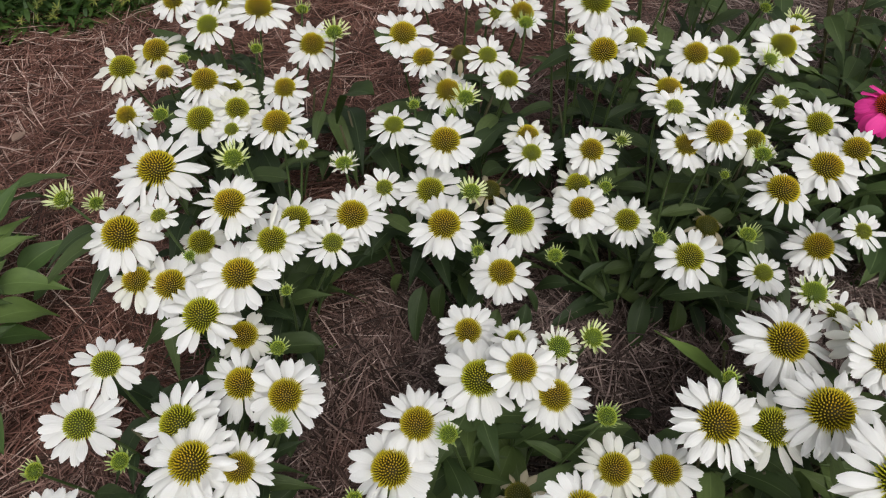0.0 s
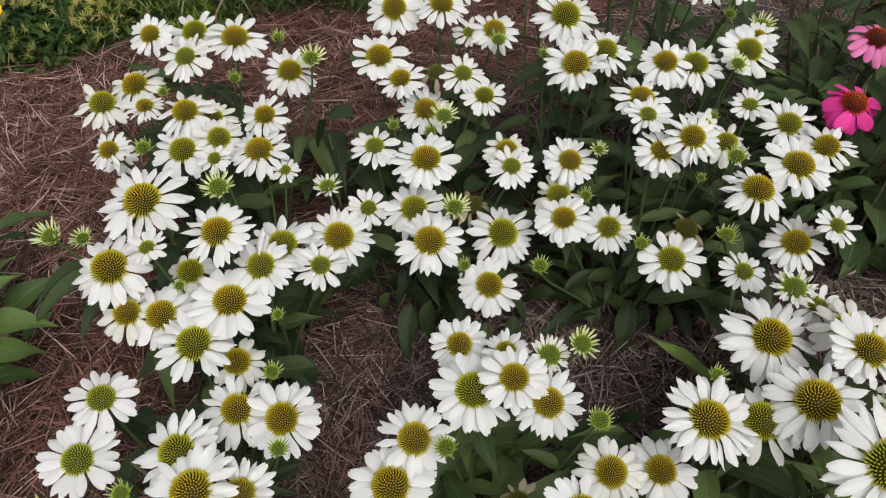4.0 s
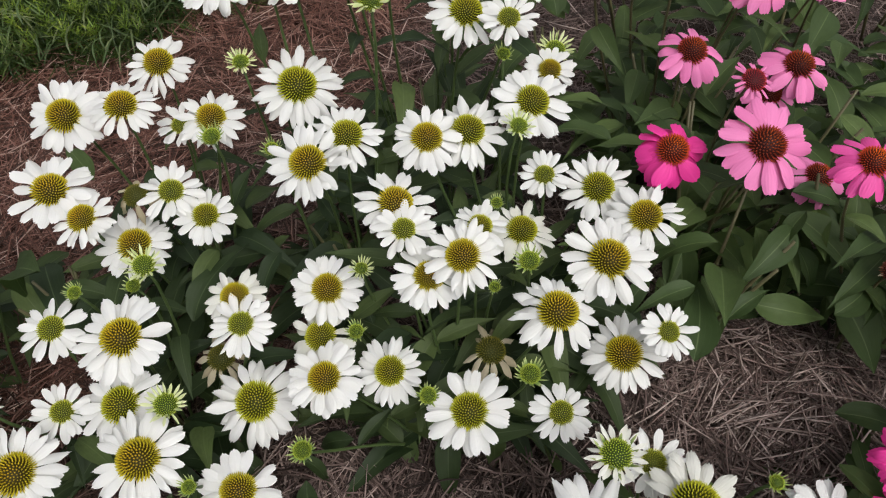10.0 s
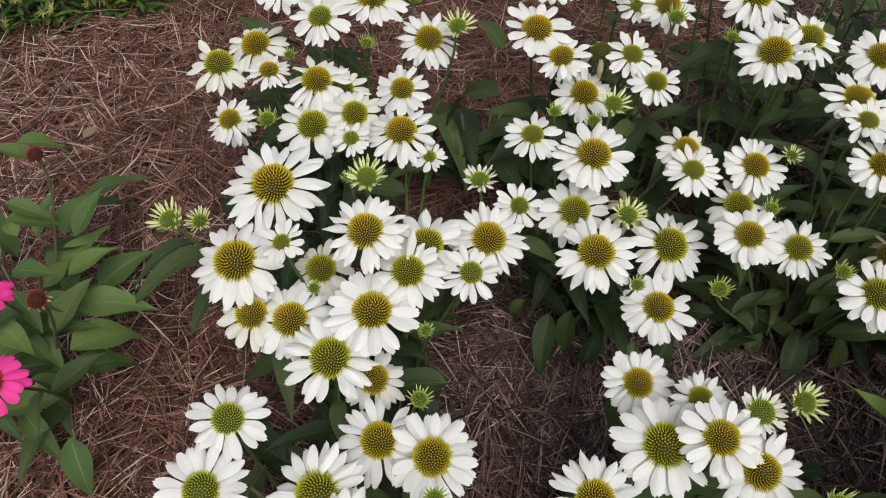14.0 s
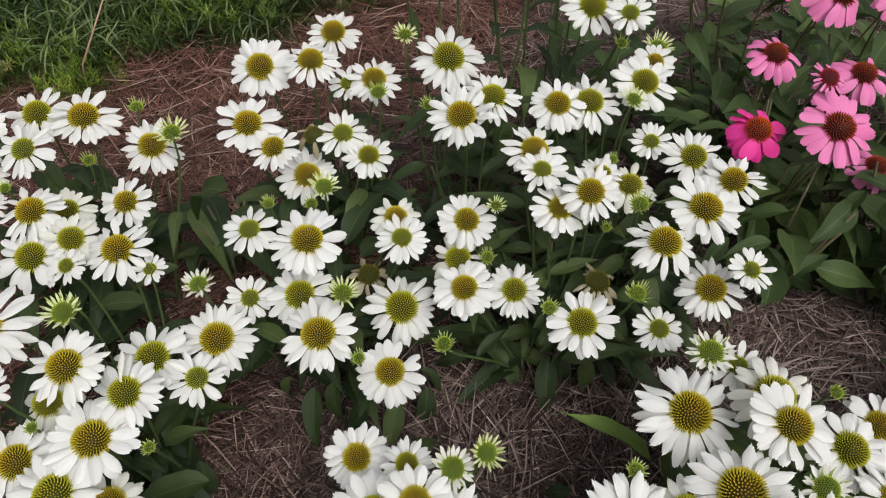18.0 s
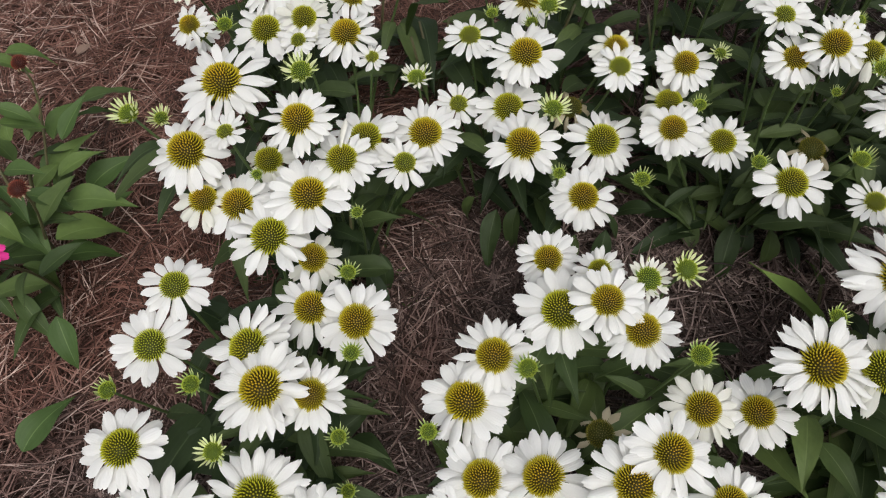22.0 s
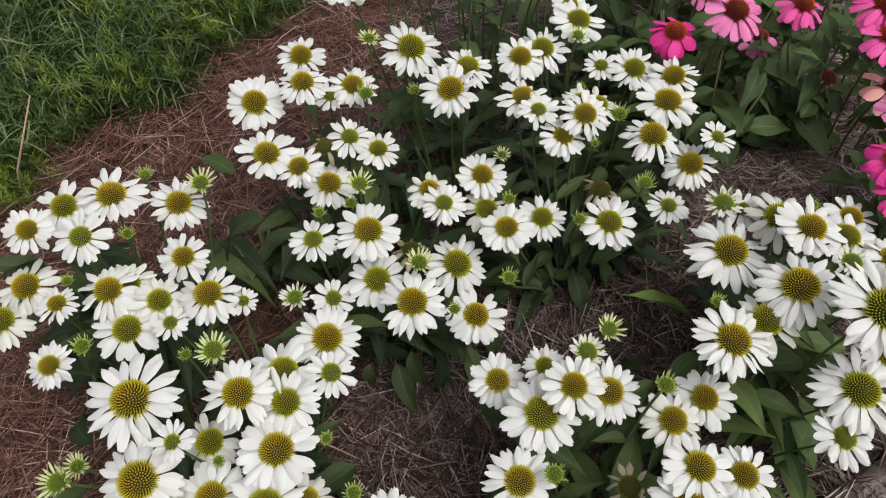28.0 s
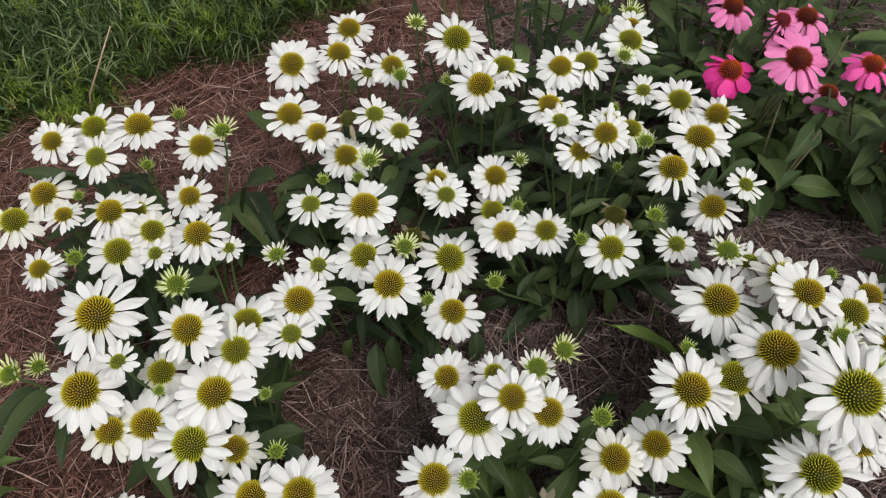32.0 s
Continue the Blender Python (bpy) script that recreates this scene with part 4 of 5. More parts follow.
bud(0.300, 0.451, 0.316, 0.026)
bud(-0.188, 0.513, 0.275, 0.028)
bud(0.575, 0.523, 0.245, 0.024)
bud(-0.185, 0.583, 0.290, 0.020)
bud(-0.302, 0.619, 0.310, 0.019)
bud(0.044, 0.661, 0.270, 0.023)
bud(0.384, 0.673, 0.290, 0.034)
bud(0.148, 0.683, 0.235, 0.032)
bud(0.284, 0.695, 0.256, 0.029)
bud(0.414, 0.771, 0.336, 0.035)
bud(0.381, 0.782, 0.286, 0.019)
bud(-0.285, 0.787, 0.300, 0.021)
bud(0.227, 0.793, 0.252, 0.027)
bud(0.404, 0.849, 0.340, 0.020)
bud(-0.392, 0.864, 0.321, 0.033)
bud(-0.041, 0.872, 0.332, 0.024)
bud(0.010, 0.882, 0.309, 0.026)
bud(-0.376, 0.962, 0.341, 0.023)
bud(0.185, 0.979, 0.365, 0.025)
bud(0.463, 1.013, 0.395, 0.025)
bud(-0.283, 1.016, 0.321, 0.027)
bud(0.121, 1.019, 0.366, 0.034)
bud(-0.223, 1.108, 0.330, 0.030)
white_flower(-0.343, 0.246, 0.234, 0.104, cone="gold")
white_flower(0.124, 0.255, 0.250, 0.059, cone="gold")
white_flower(-0.196, 0.257, 0.240, 0.073, cone="gold")
white_flower(0.049, 0.266, 0.240, 0.083, cone="gold")
white_flower(-0.254, 0.275, 0.236, 0.103, cone="olive")
white_flower(0.096, 0.282, 0.316, 0.082, cone="gold")
white_flower(0.190, 0.285, 0.262, 0.072, cone="gold")
white_flower(0.383, 0.286, 0.255, 0.111, cone="olive")
white_flower(0.020, 0.299, 0.274, 0.085, cone="gold")
white_flower(-0.036, 0.299, 0.257, 0.084, cone="gold")
white_flower(0.447, 0.300, 0.255, 0.070, cone="gold")
white_flower(-0.375, 0.302, 0.291, 0.083, cone="olive")
white_flower(0.128, 0.306, 0.330, 0.077, cone="gold")
white_flower(0.409, 0.316, 0.367, 0.122, cone="olive")
white_flower(-0.250, 0.363, 0.303, 0.096, cone="gold")
white_flower(-0.206, 0.367, 0.280, 0.073, cone="gold")
white_flower(-0.054, 0.372, 0.269, 0.093, cone="gold")
white_flower(0.550, 0.384, 0.280, 0.079, cone="gold")
white_flower(0.186, 0.388, 0.231, 0.081, cone="gold", ivory=True)
white_flower(0.244, 0.393, 0.218, 0.078, cone="gold")
white_flower(0.279, 0.403, 0.311, 0.096, cone="gold")
white_flower(0.339, 0.404, 0.300, 0.089, cone="olive", ivory=True)
white_flower(0.385, 0.406, 0.333, 0.103, cone="gold")
white_flower(-0.274, 0.409, 0.294, 0.089, cone="olive")
white_flower(-0.027, 0.413, 0.287, 0.081, cone="gold")
white_flower(0.116, 0.434, 0.309, 0.076, cone="gold")
white_flower(0.537, 0.445, 0.278, 0.086, cone="olive")
white_flower(0.457, 0.456, 0.343, 0.085, cone="gold")
white_flower(0.082, 0.457, 0.325, 0.073, cone="gold")
white_flower(-0.174, 0.458, 0.265, 0.085, cone="gold")
white_flower(0.040, 0.462, 0.296, 0.093, cone="olive")
white_flower(-0.226, 0.475, 0.262, 0.083, cone="gold")
white_flower(0.605, 0.479, 0.238, 0.077, cone="gold")
white_flower(0.382, 0.507, 0.300, 0.110, cone="gold")
white_flower(0.476, 0.509, 0.302, 0.098, cone="olive", ivory=True)
white_flower(0.080, 0.510, 0.295, 0.055, cone="olive")
white_flower(0.029, 0.538, 0.273, 0.069, cone="gold")
white_flower(-0.280, 0.550, 0.289, 0.095, cone="olive")
white_flower(-0.240, 0.553, 0.241, 0.075, cone="gold", ivory=True)
white_flower(-0.240, 0.596, 0.306, 0.093, cone="gold")
white_flower(-0.329, 0.598, 0.283, 0.085, cone="gold")
white_flower(-0.370, 0.602, 0.285, 0.075, cone="gold", ivory=True)
white_flower(-0.206, 0.638, 0.318, 0.081, cone="olive", folded=80)
white_flower(-0.386, 0.641, 0.326, 0.100, cone="gold")
white_flower(-0.246, 0.643, 0.377, 0.082, cone="gold")
white_flower(0.078, 0.664, 0.223, 0.082, cone="gold")
white_flower(-0.306, 0.667, 0.280, 0.076, cone="olive", ivory=True)
white_flower(0.320, 0.671, 0.248, 0.086, cone="olive")
white_flower(0.491, 0.686, 0.252, 0.086, cone="gold")
white_flower(0.001, 0.697, 0.282, 0.092, cone="gold")
white_flower(-0.190, 0.699, 0.288, 0.087, cone="olive")
white_flower(0.422, 0.706, 0.338, 0.088, cone="gold")
white_flower(-0.119, 0.719, 0.275, 0.091, cone="gold")
white_flower(-0.357, 0.727, 0.352, 0.114, cone="gold")
white_flower(0.185, 0.741, 0.264, 0.077, cone="gold")
white_flower(0.252, 0.743, 0.238, 0.074, cone="olive")
white_flower(0.493, 0.752, 0.332, 0.094, cone="gold")
white_flower(0.106, 0.757, 0.223, 0.098, cone="olive")
white_flower(-0.018, 0.764, 0.275, 0.084, cone="olive")
white_flower(0.346, 0.769, 0.374, 0.075, cone="gold")
white_flower(0.312, 0.773, 0.349, 0.068, cone="gold")
white_flower(0.188, 0.799, 0.252, 0.075, cone="olive", ivory=True)
white_flower(0.557, 0.806, 0.313, 0.080, cone="gold")
white_flower(0.002, 0.810, 0.323, 0.091, cone="gold")
white_flower(0.376, 0.814, 0.354, 0.056, cone="olive")
white_flower(-0.225, 0.831, 0.336, 0.085, cone="gold")
white_flower(0.116, 0.833, 0.312, 0.068, cone="gold", ivory=True)
white_flower(0.428, 0.834, 0.304, 0.074, cone="olive", ivory=True)
white_flower(0.208, 0.836, 0.282, 0.076, cone="gold")
white_flower(-0.334, 0.850, 0.325, 0.086, cone="olive")
white_flower(-0.434, 0.851, 0.330, 0.061, cone="gold")
white_flower(0.299, 0.852, 0.376, 0.081, cone="gold")
white_flower(-0.282, 0.859, 0.336, 0.071, cone="olive", ivory=True)
white_flower(0.526, 0.862, 0.309, 0.082, cone="olive")
white_flower(-0.333, 0.907, 0.348, 0.082, cone="gold")
white_flower(0.220, 0.929, 0.382, 0.087, cone="gold")
white_flower(0.351, 0.932, 0.375, 0.077, cone="gold")
white_flower(-0.231, 0.934, 0.312, 0.071, cone="gold")
white_flower(-0.399, 0.937, 0.337, 0.056, cone="gold")
white_flower(0.399, 0.941, 0.363, 0.084, cone="olive")
white_flower(-0.311, 0.944, 0.303, 0.070, cone="olive", ivory=True)
white_flower(0.476, 0.947, 0.378, 0.085, cone="olive")
white_flower(0.095, 0.949, 0.317, 0.067, cone="olive")
white_flower(0.007, 0.953, 0.294, 0.084, cone="gold")
white_flower(0.268, 0.954, 0.385, 0.080, cone="olive")
white_flower(-0.029, 0.957, 0.349, 0.070, cone="gold")
white_flower(-0.479, 0.981, 0.313, 0.087, cone="olive", ivory=True)
white_flower(-0.058, 0.997, 0.362, 0.088, cone="gold")
white_flower(-0.431, 1.003, 0.328, 0.085, cone="gold", ivory=True)
white_flower(-0.386, 1.013, 0.405, 0.066, cone="gold")
white_flower(-0.200, 1.030, 0.320, 0.085, cone="gold")
white_flower(0.528, 1.033, 0.338, 0.063, cone="gold")
white_flower(-0.275, 1.049, 0.372, 0.091, cone="gold")
white_flower(0.038, 1.050, 0.411, 0.078, cone="gold")
white_flower(0.228, 1.057, 0.380, 0.101, cone="olive")
white_flower(0.434, 1.062, 0.427, 0.086, cone="olive")
white_flower(0.120, 1.066, 0.353, 0.079, cone="gold")
white_flower(-0.339, 1.066, 0.374, 0.082, cone="olive")
white_flower(0.512, 1.072, 0.468, 0.090, cone="gold")
white_flower(-0.034, 1.078, 0.391, 0.086, cone="gold")
white_flower(0.355, 1.079, 0.495, 0.076, cone="gold")
white_flower(0.250, 1.110, 0.491, 0.078, cone="olive")
white_flower(0.302, 1.113, 0.501, 0.090, cone="olive")
white_flower(0.173, 1.126, 0.491, 0.087, cone="gold")
white_flower(0.073, 1.142, 0.388, 0.079, cone="gold")
white_flower(0.445, 1.154, 0.450, 0.074, cone="gold")
white_flower(0.320, 1.202, 0.495, 0.083, cone="gold")
white_flower(0.436, 1.205, 0.466, 0.087, cone="gold")
fresh_flower(0.336, 0.259, 0.226, 0.075)
fresh_flower(-0.056, 0.266, 0.247, 0.066)
fresh_flower(-0.381, 0.413, 0.283, 0.085)
fresh_flower(-0.364, 0.475, 0.302, 0.077)
fresh_flower(0.465, 0.562, 0.276, 0.063)
fresh_flower(0.407, 0.642, 0.251, 0.062)
fresh_flower(-0.333, 0.645, 0.353, 0.049)
fresh_flower(-0.139, 0.664, 0.282, 0.066)
fresh_flower(0.530, 0.677, 0.291, 0.056)
fresh_flower(-0.081, 0.780, 0.263, 0.061)
fresh_flower(0.118, 0.798, 0.312, 0.066)
fresh_flower(-0.190, 0.808, 0.316, 0.042)
fresh_flower(-0.282, 0.815, 0.337, 0.048)
fresh_flower(0.299, 0.817, 0.375, 0.060)
fresh_flower(-0.068, 0.842, 0.323, 0.068)
fresh_flower(0.466, 0.876, 0.335, 0.057)
fresh_flower(-0.453, 0.908, 0.266, 0.057)
fresh_flower(-0.331, 0.968, 0.396, 0.075)
fresh_flower(0.065, 0.977, 0.339, 0.071)
fresh_flower(0.471, 1.020, 0.438, 0.063)
fresh_flower(0.082, 1.075, 0.344, 0.056)
faded_flower(0.076, 0.347, 0.260, 0.054)
faded_flower(0.364, 0.741, 0.230, 0.063)
faded_flower(0.069, 0.834, 0.204, 0.061)
faded_flower(0.025, 0.984, 0.337, 0.053)
pink_flower(0.719, 0.417, 0.185, 0.078, "magenta")
pink_flower(0.664, 0.445, 0.270, 0.084, "magenta", wide=1.15)
pink_flower(0.680, 0.490, 0.303, 0.084, "magenta", droop=0.30, wide=1.35)
pink_flower(-0.603, 0.506, 0.300, 0.065, "magenta")
pink_flower(0.764, 0.526, 0.317, 0.100, "rose")
pink_flower(0.757, 0.445, 0.225, 0.090, "magenta")
pink_flower(0.914, 0.611, 0.290, 0.090)
pink_flower(-0.660, 0.624, 0.280, 0.048, "magenta")
pink_flower(0.859, 0.648, 0.336, 0.105)
pink_flower(0.886, 0.692, 0.360, 0.098)
pink_flower(0.774, 0.760, 0.372, 0.078)
pink_flower(0.688, 0.816, 0.369, 0.099, "rose")
pink_flower(0.810, 0.847, 0.246, 0.078, "rose")
pink_flower(0.611, 0.864, 0.339, 0.087, "magenta", droop=0.30, wide=1.45)
pink_flower(0.831, 0.969, 0.315, 0.090, "rose")
pink_flower(0.811, 0.978, 0.267, 0.074, "rose")
pink_flower(0.692, 0.992, 0.356, 0.084, "rose")
pink_flower(0.786, 1.023, 0.422, 0.101, "rose")
pink_flower(0.882, 1.023, 0.409, 0.089, "rose")
pink_flower(0.820, 1.053, 0.440, 0.088, "rose")
pink_flower(0.699, 1.061, 0.456, 0.094)
pink_flower(0.945, 1.085, 0.400, 0.080, "rose")
pink_flower(0.621, 1.131, 0.409, 0.069, "magenta")
pink_flower(0.680, 1.132, 0.424, 0.094)
pink_flower(0.730, 1.349, 0.420, 0.103)
seed_head(-0.619, 0.631, 0.260, 0.037)
seed_head(0.810, 0.698, 0.247, 0.042)
seed_head(-0.704, 0.856, 0.260, 0.036)
opening_flower(-0.275, 0.293, 0.319, 0.035)
opening_flower(0.502, 0.360, 0.291, 0.035)
opening_flower(0.465, 0.395, 0.327, 0.051)
opening_flower(0.124, 0.485, 0.322, 0.050)
opening_flower(0.159, 0.489, 0.334, 0.043)
opening_flower(0.427, 0.568, 0.310, 0.057)
opening_flower(-0.459, 0.679, 0.345, 0.048)
opening_flower(-0.248, 0.700, 0.393, 0.048)
opening_flower(-0.450, 0.722, 0.292, 0.036)
opening_flower(0.037, 0.735, 0.302, 0.047)
opening_flower(-0.131, 0.772, 0.317, 0.045)
opening_flower(0.249, 0.842, 0.294, 0.029)
opening_flower(0.031, 0.883, 0.336, 0.047)
opening_flower(0.450, 0.916, 0.377, 0.039)
opening_flower(0.322, 1.002, 0.510, 0.052)
opening_flower(-0.161, 1.007, 0.357, 0.049)
opening_flower(0.549, 1.071, 0.335, 0.051)
opening_flower(0.172, 1.088, 0.404, 0.038)
opening_flower(0.224, 1.103, 0.508, 0.035)
opening_flower(0.464, 1.249, 0.482, 0.035)
opening_pink(0.714, 0.898, 0.381, 0.048)

# ---- leaf clumps ----
DEEP = "dark green lance-shaped coneflower leaves near the mulch"
for cx, cy, count in ((-0.30, 0.44, 14), (-0.24, 0.68, 16), (-0.33, 0.99, 16), (-0.02, 0.84, 22), (0.32, 0.78, 26), (0.03, 1.06, 18), (0.24, 1.00, 20),
                      (0.40, 1.16, 18), (0.06, 0.45, 16), (0.04, 0.30, 16), (0.30, 0.40, 14), (0.48, 0.47, 20), (0.44, 0.86, 20), (-0.25, 1.10, 10), (-0.38, 1.18, 10), (-0.15, 1.02, 8), (-0.42, 0.80, 10)):
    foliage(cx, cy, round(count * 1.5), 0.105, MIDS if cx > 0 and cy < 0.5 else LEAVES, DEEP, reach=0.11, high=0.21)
for cx, cy, count in ((0.74, 1.08, 34), (0.70, 0.92, 40), (0.84, 0.94, 26), (0.93, 0.80, 16), (0.76, 0.47, 22), (1.0, 1.2, 22), (1.05, 0.9, 20), (0.62, 1.25, 16), (0.80, 1.36, 20), (1.02, 1.42, 20), (1.22, 1.26, 20), (1.28, 1.00, 18), (1.12, 0.68, 18), (1.25, 1.55, 16), (0.98, 0.50, 14), (0.92, 0.28, 10), (0.655, 0.79, 18), (0.86, 0.83, 20)):
    foliage(cx, cy, round(count * 1.6), 0.098, BROADS, "broad green leaves of the pink coneflowers", reach=0.14, high=0.27)


def laid_leaf(parent, base, tip, shapes, roll=0.0, slim=1.0):
    """A leaf from base to tip, both in the world."""
    base, tip = Vector(base), Vector(tip)
    d = tip - base
    long = d.length
    m = Matrix.Translation(base - parent.matrix_basis.translation) @ Euler((0, 0, math.atan2(d.y, d.x))).to_matrix().to_4x4() @ Euler((roll, -math.asin(d.z / long) - 0.12, 0)).to_matrix().to_4x4() @ Matrix.Diagonal((long, long * slim, long, 1))
    return child("leaf", R.choice(shapes), parent, m)


young = foliage(-0.76, 0.74, 44, 0.082, BRIGHTS, "broad green leaves of a young pink coneflower on straw", reach=0.12, high=0.16)
for base, tip, shapes in (((-0.721, 0.924, 0.1), (-0.642, 1.0, 0.08), BROADS), ((-0.717, 0.911, 0.09), (-0.647, 0.954, 0.07), BROADS), ((-0.74, 0.807, 0.11), (-0.651, 0.855, 0.09), BROADS),
                          ((-0.749, 0.894, 0.24), (-0.690, 0.925, 0.22), BRIGHTS), ((-0.77, 0.877, 0.25), (-0.720, 0.884, 0.2), BRIGHTS), ((-0.732, 0.796, 0.23), (-0.680, 0.798, 0.2), BRIGHTS),
                          ((-0.725, 0.775, 0.22), (-0.683, 0.803, 0.17), BRIGHTS), ((-0.694, 0.68, 0.2), (-0.650, 0.650, 0.16), BRIGHTS), ((-0.700, 0.640, 0.2), (-0.660, 0.620, 0.15), BRIGHTS),
                          ((-0.680, 0.690, 0.17), (-0.620, 0.697, 0.13), BRIGHTS), ((-0.636, 0.643, 0.13), (-0.569, 0.718, 0.09), BRIGHTS), ((-0.631, 0.617, 0.12), (-0.562, 0.681, 0.07), BRIGHTS),
                          ((-0.702, 0.658, 0.14), (-0.660, 0.640, 0.1), BRIGHTS), ((-0.683, 0.612, 0.11), (-0.628, 0.617, 0.06), BROADS), ((-0.614, 0.54, 0.1), (-0.586, 0.488, 0.04), BRIGHTS),
                          ((-0.616, 0.368, 0.06), (-0.582, 0.448, 0.08), BRIGHTS), ((-0.697, 0.584, 0.08), (-0.64, 0.525, 0.04), BROADS), ((-0.724, 0.582, 0.1), (-0.690, 0.550, 0.05), BROADS)):
    laid_leaf(young, base, tip, shapes, R.gauss(0, 0.15))
edge = foliage(0.42, 0.62, 3, 0.08, LEAVES, "a few dark coneflower leaves reaching over the straw", reach=0.04, high=0.08)
laid_leaf(edge, (0.392, 0.548, 0.08), (0.243, 0.582, 0.20), [FRESH_BLADE], 0.2, 0.6)
for base, tip in (((0.305, 0.730, 0.08), (0.275, 0.650, 0.02)), ((0.290, 0.755, 0.07), (0.195, 0.725, 0.03)), ((0.352, 0.722, 0.08), (0.360, 0.655, 0.02)), ((0.375, 0.730, 0.07), (0.400, 0.665, 0.02)),
                  ((0.330, 0.745, 0.06), (0.318, 0.672, 0.02)), ((0.190, 0.745, 0.09), (0.120, 0.765, 0.07)), ((0.120, 0.745, 0.08), (0.175, 0.715, 0.04)), ((0.125, 0.715, 0.08), (0.110, 0.652, 0.02)),
                  ((0.082, 0.705, 0.08), (0.056, 0.645, 0.02)), ((0.030, 0.715, 0.08), (0.010, 0.655, 0.02)), ((0.279, 0.525, 0.09), (0.238, 0.540, 0.06)), ((0.160, 0.490, 0.09), (0.218, 0.535, 0.09)), ((0.170, 0.465, 0.10), (0.230, 0.505, 0.10)),
                  ((-0.030, 0.740, 0.09), (-0.052, 0.665, 0.03)), ((0.000, 0.745, 0.09), (-0.022, 0.680, 0.03)), ((-0.062, 0.762, 0.09), (-0.098, 0.745, 0.03)), ((-0.190, 0.660, 0.09), (-0.165, 0.600, 0.03)), ((-0.205, 0.630, 0.09), (-0.170, 0.570, 0.03)), ((-0.215, 0.600, 0.08), (-0.195, 0.530, 0.03))):
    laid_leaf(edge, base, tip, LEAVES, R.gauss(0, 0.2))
arch = foliage(-0.13, 1.01, 6, 0.10, LEAVES, "dark green coneflower leaves beside the straw", reach=0.05, high=0.2)
laid_leaf(arch, (-0.104, 0.955, 0.28), (-0.213, 1.039, 0.24), LEAVES)
laid_leaf(arch, (-0.090, 1.190, 0.18), (-0.130, 1.274, 0.20), BROADS)

hung = foliage(0.80, 0.80, 4, 0.08, BROADS, "pointed green leaves hanging over the straw", reach=0.05, high=0.12)
for base, tip in (((0.757, 0.834, 0.21), (0.848, 0.766, 0.2)), ((0.703, 0.801, 0.24), (0.711, 0.754, 0.18)), ((0.759, 0.785, 0.2), (0.781, 0.749, 0.137)),
                  ((0.708, 0.839, 0.18), (0.721, 0.814, 0.13)), ((0.77, 0.837, 0.24), (0.844, 0.801, 0.24)), ((0.91, 0.802, 0.27), (0.899, 0.758, 0.22)),
                  ((0.817, 0.713, 0.2), (0.858, 0.696, 0.17)), ((0.8, 0.709, 0.2), (0.836, 0.687, 0.15)), ((0.79, 0.726, 0.2), (0.809, 0.715, 0.16)),
                  ((0.809, 0.748, 0.14), (0.841, 0.65, 0.06)), ((0.825, 0.768, 0.1), (0.826, 0.743, 0.04)), ((0.911, 0.737, 0.24), (0.921, 0.726, 0.19)),
                  ((0.917, 0.763, 0.28), (0.932, 0.731, 0.26)), ((0.92, 0.804, 0.28), (0.955, 0.78, 0.27))):
    laid_leaf(hung, base, tip, BROADS, R.gauss(0, 0.15))
side = foliage(0.80, 0.59, 4, 0.07, BROADS, "large green leaves lying over the straw", reach=0.04, high=0.08)
laid_leaf(side, (0.732, 0.608, 0.12), (0.825, 0.569, 0.10), BROADS)
laid_leaf(side, (0.801, 0.617, 0.15), (0.794, 0.550, 0.12), BROADS)
front = foliage(0.37, 0.36, 10, 0.07, MIDS, "pointed green leaves above the timber edging", reach=0.04, high=0.12)
for base, tip, shapes in (((0.365, 0.35, 0.13), (0.321, 0.288, 0.07), BRIGHTS), ((0.354, 0.328, 0.13), (0.363, 0.264, 0.07), BRIGHTS), ((0.345, 0.340, 0.12), (0.340, 0.275, 0.06), MIDS),
                          ((0.386, 0.388, 0.13), (0.352, 0.419, 0.09), MIDS), ((0.405, 0.376, 0.13), (0.459, 0.331, 0.07), BRIGHTS), ((0.365, 0.366, 0.13), (0.315, 0.377, 0.09), BRIGHTS),
                          ((0.424, 0.39, 0.13), (0.471, 0.370, 0.09), BRIGHTS), ((0.391, 0.427, 0.13), (0.340, 0.447, 0.09), MIDS), ((0.345, 0.345, 0.13), (0.300, 0.318, 0.08), MIDS),
                          ((0.380, 0.350, 0.14), (0.395, 0.290, 0.08), MIDS), ((0.400, 0.350, 0.13), (0.430, 0.300, 0.07), MIDS)):
    laid_leaf(front, base, tip, shapes, R.gauss(0, 0.15))


def clear_leaves():
    """Lowers each leaf that would reach up into the air before a flower's face."""
    for ob in LEAF_OBS:
        for _ in range(4):
            root = ob.parent.parent or ob.parent
            m = Matrix.Translation(root.matrix_basis.translation) @ ob.matrix_basis
            spots = [m @ Vector((u, v, 0.05)) for u, v in ((0.3, 0.1), (0.3, -0.1), (0.6, 0.15), (0.6, -0.15), (0.95, 0.0))]
            hit = False
            for at, normal, d in HEADS:
                if (at - spots[2]).length > 0.30:
                    continue
                up = (normal + Vector((0, -0.45, 0))).normalized()
                for p in spots:
                    k = (p - at).dot(up)
                    if -0.012 < k < 0.25 and (p - at - up * k).length < d * 0.46:
                        hit = True
                        break
                if hit:
                    break
            if not hit:
                break
            base = ob.matrix_basis.translation.z
            ob.matrix_basis = Matrix.Translation((0, 0, max(0.015, base - 0.055) - base)) @ ob.matrix_basis


clear_leaves()


# ---- yellow flowers of the moss rose ----
SUNNY = [petal_mesh("yellow_petal_shape", R, 0.46, -0.42, YELLOW, point=0.0) for _ in range(3)]


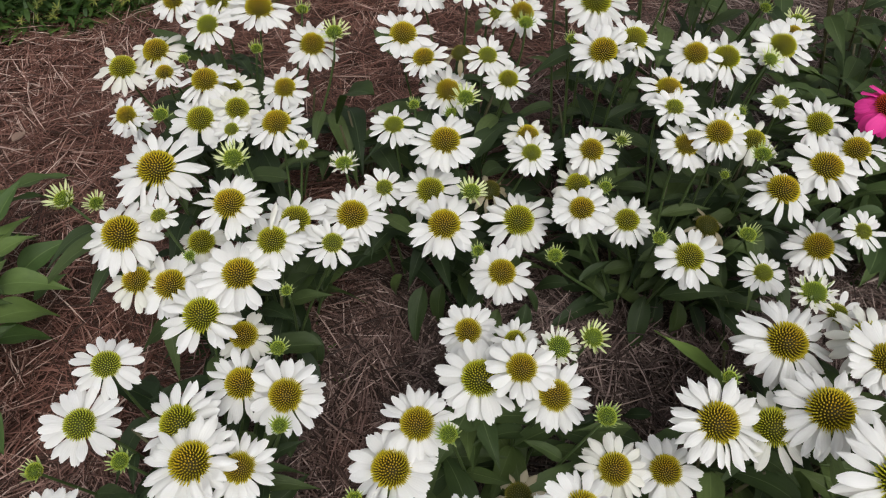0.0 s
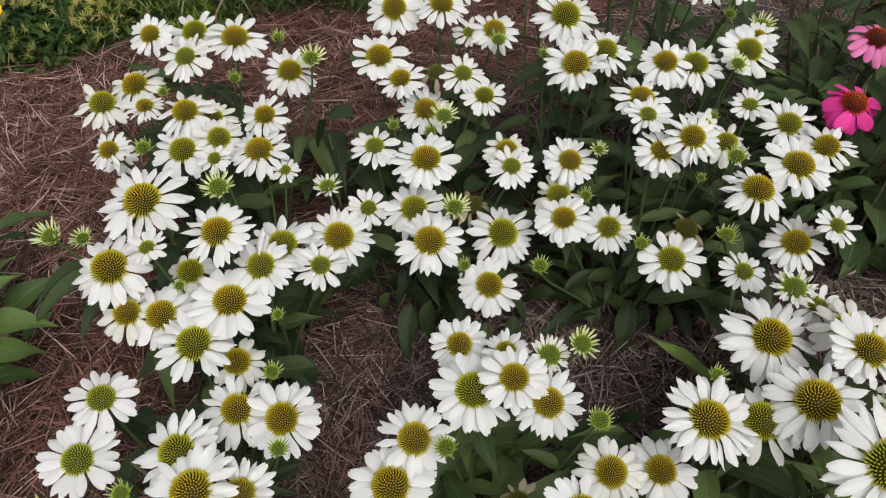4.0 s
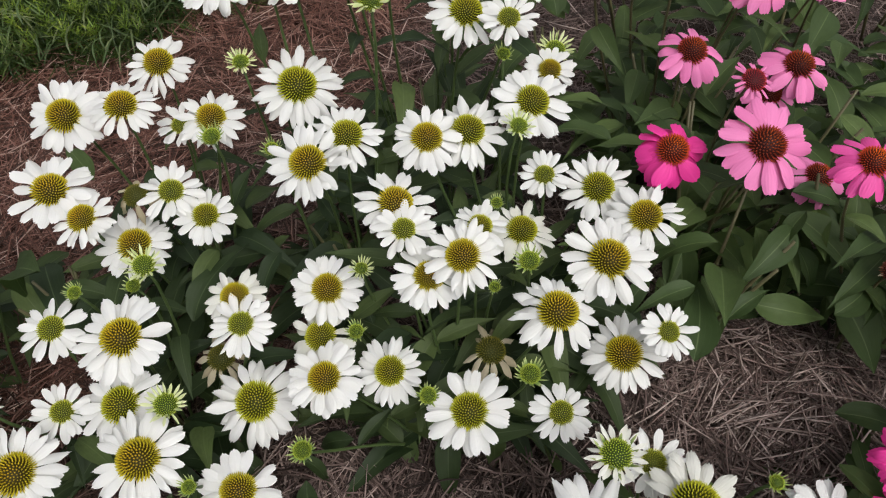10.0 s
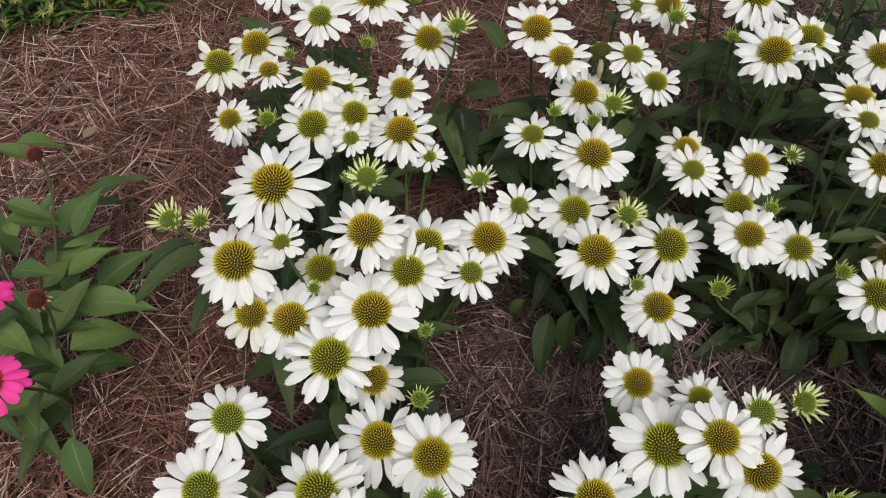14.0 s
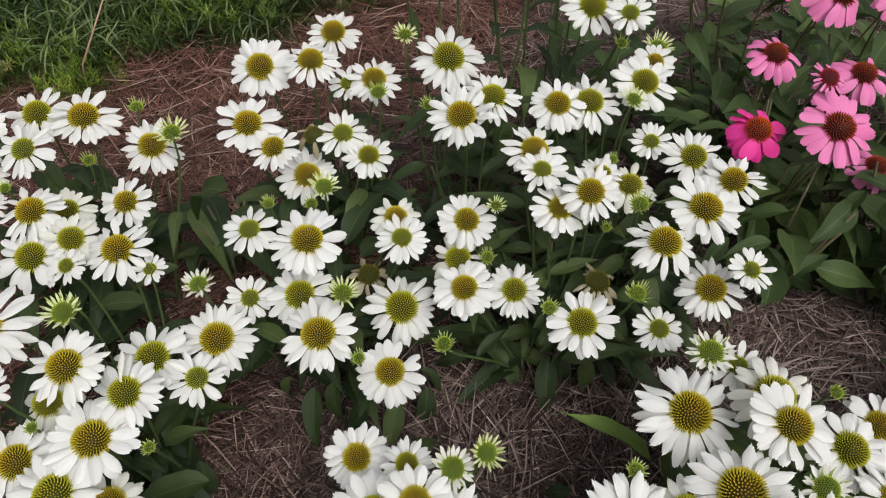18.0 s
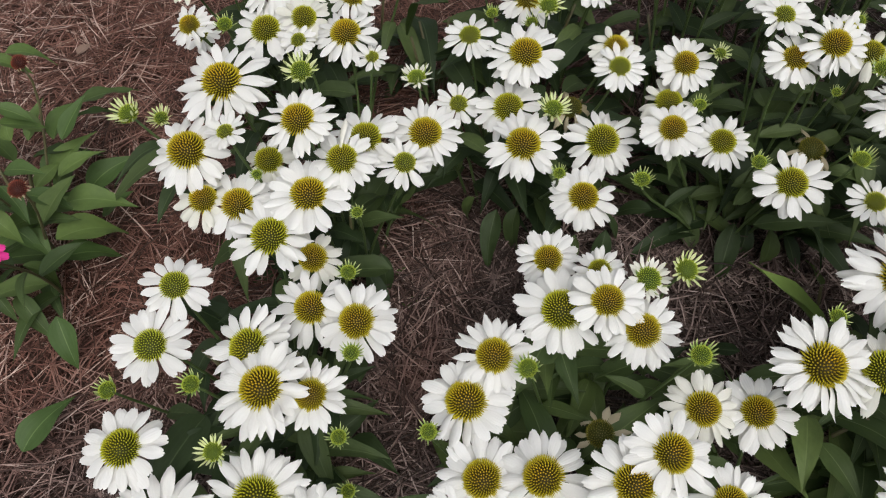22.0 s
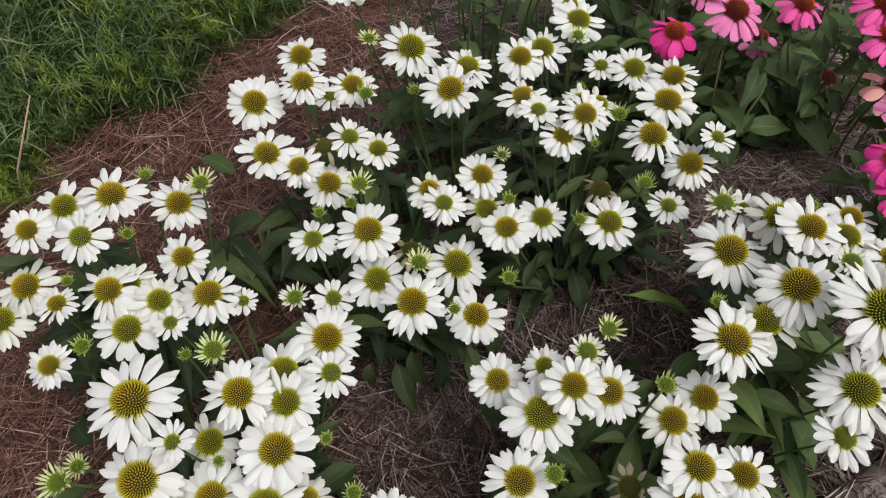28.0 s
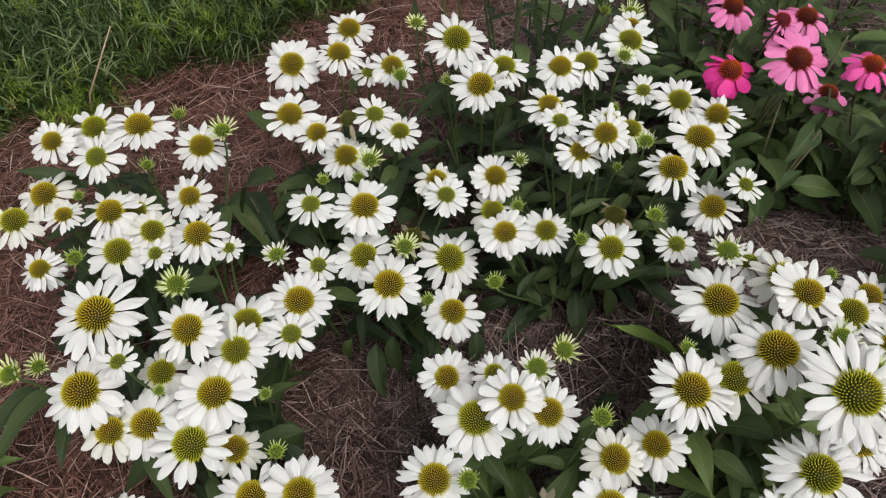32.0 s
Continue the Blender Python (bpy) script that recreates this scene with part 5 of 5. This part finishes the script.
def yellow_flower(x, y, z, d):
    ob = thing("moss_rose_flower", x, y, z, "open bright yellow moss rose flower in low foliage", "flower", "yellow moss rose flowers")
    tilt = pose(0, 0, 0, R.uniform(-4, 20), R.uniform(-15, 15), 0) @ pose(0, 0, 0, 0, 0, R.uniform(0, 360))
    for k in range(8):
        child("petal", SUNNY[k % 3], ob, tilt @ pose(0, 0, 0.0012 * (k % 2), 0, R.uniform(-20, -2), 45 * k + R.uniform(-6, 6)) @ Matrix.Diagonal((d / 2, d / 2, d / 2, 1)))
    child("centre", CONES["gold"], ob, tilt @ Matrix.Diagonal((d * 0.12, d * 0.12, d * 0.12, 1)))
    child("stem", tube("stem_shape", [Vector((0, 0, -0.07)), Vector((0, 0, 0.0))], [0.002, 0.0016], STEM), ob, Matrix())


yellow_flower(-0.770, 1.551, 0.19, 0.044)
yellow_flower(-0.736, 1.506, 0.19, 0.034)
yellow_flower(-0.856, 1.452, 0.19, 0.048)
yellow_flower(-0.979, 1.592, 0.19, 0.042)
yellow_flower(-0.818, 1.666, 0.18, 0.024)
yellow_flower(-0.868, 1.753, 0.18, 0.022)
yellow_flower(-1.003, 1.496, 0.18, 0.034)


# ---- dry bits on the straw ----
def dry_stalk(points, label):
    first = Vector(points[0])
    ob = new("dry_stalk", tube("dry_stalk", [Vector(p) - first for p in points], [0.0026, 0.0022, 0.0012], TWIG))
    ob.matrix_basis = Matrix.Translation(first)
    return tagged(ob, label, "twig")


dry_stalk(((-0.472, 1.610, 0.000), (-0.438, 1.560, 0.105), (-0.338, 1.540, 0.258)), "thin tan dry stalk standing in the thread-leaf cushion")


def dry_leaf(x, y, long, turn):
    ob = new("dry_leaf", leaf_mesh("dry_leaf", R, 0.30, 0.1, DRY))
    ob.matrix_basis = pose(x, y, 0.040, 0, 4, turn) @ Matrix.Diagonal((long, long, long, 1))
    return tagged(ob, "curled pinkish-brown dead leaf lying on pine straw", "dead leaf")


dry_leaf(-0.807, 1.115, 0.036, 60)

dry_leaf(0.130, 0.411, 0.035, 20)
dry_leaf(0.807, 0.620, 0.030, 100)
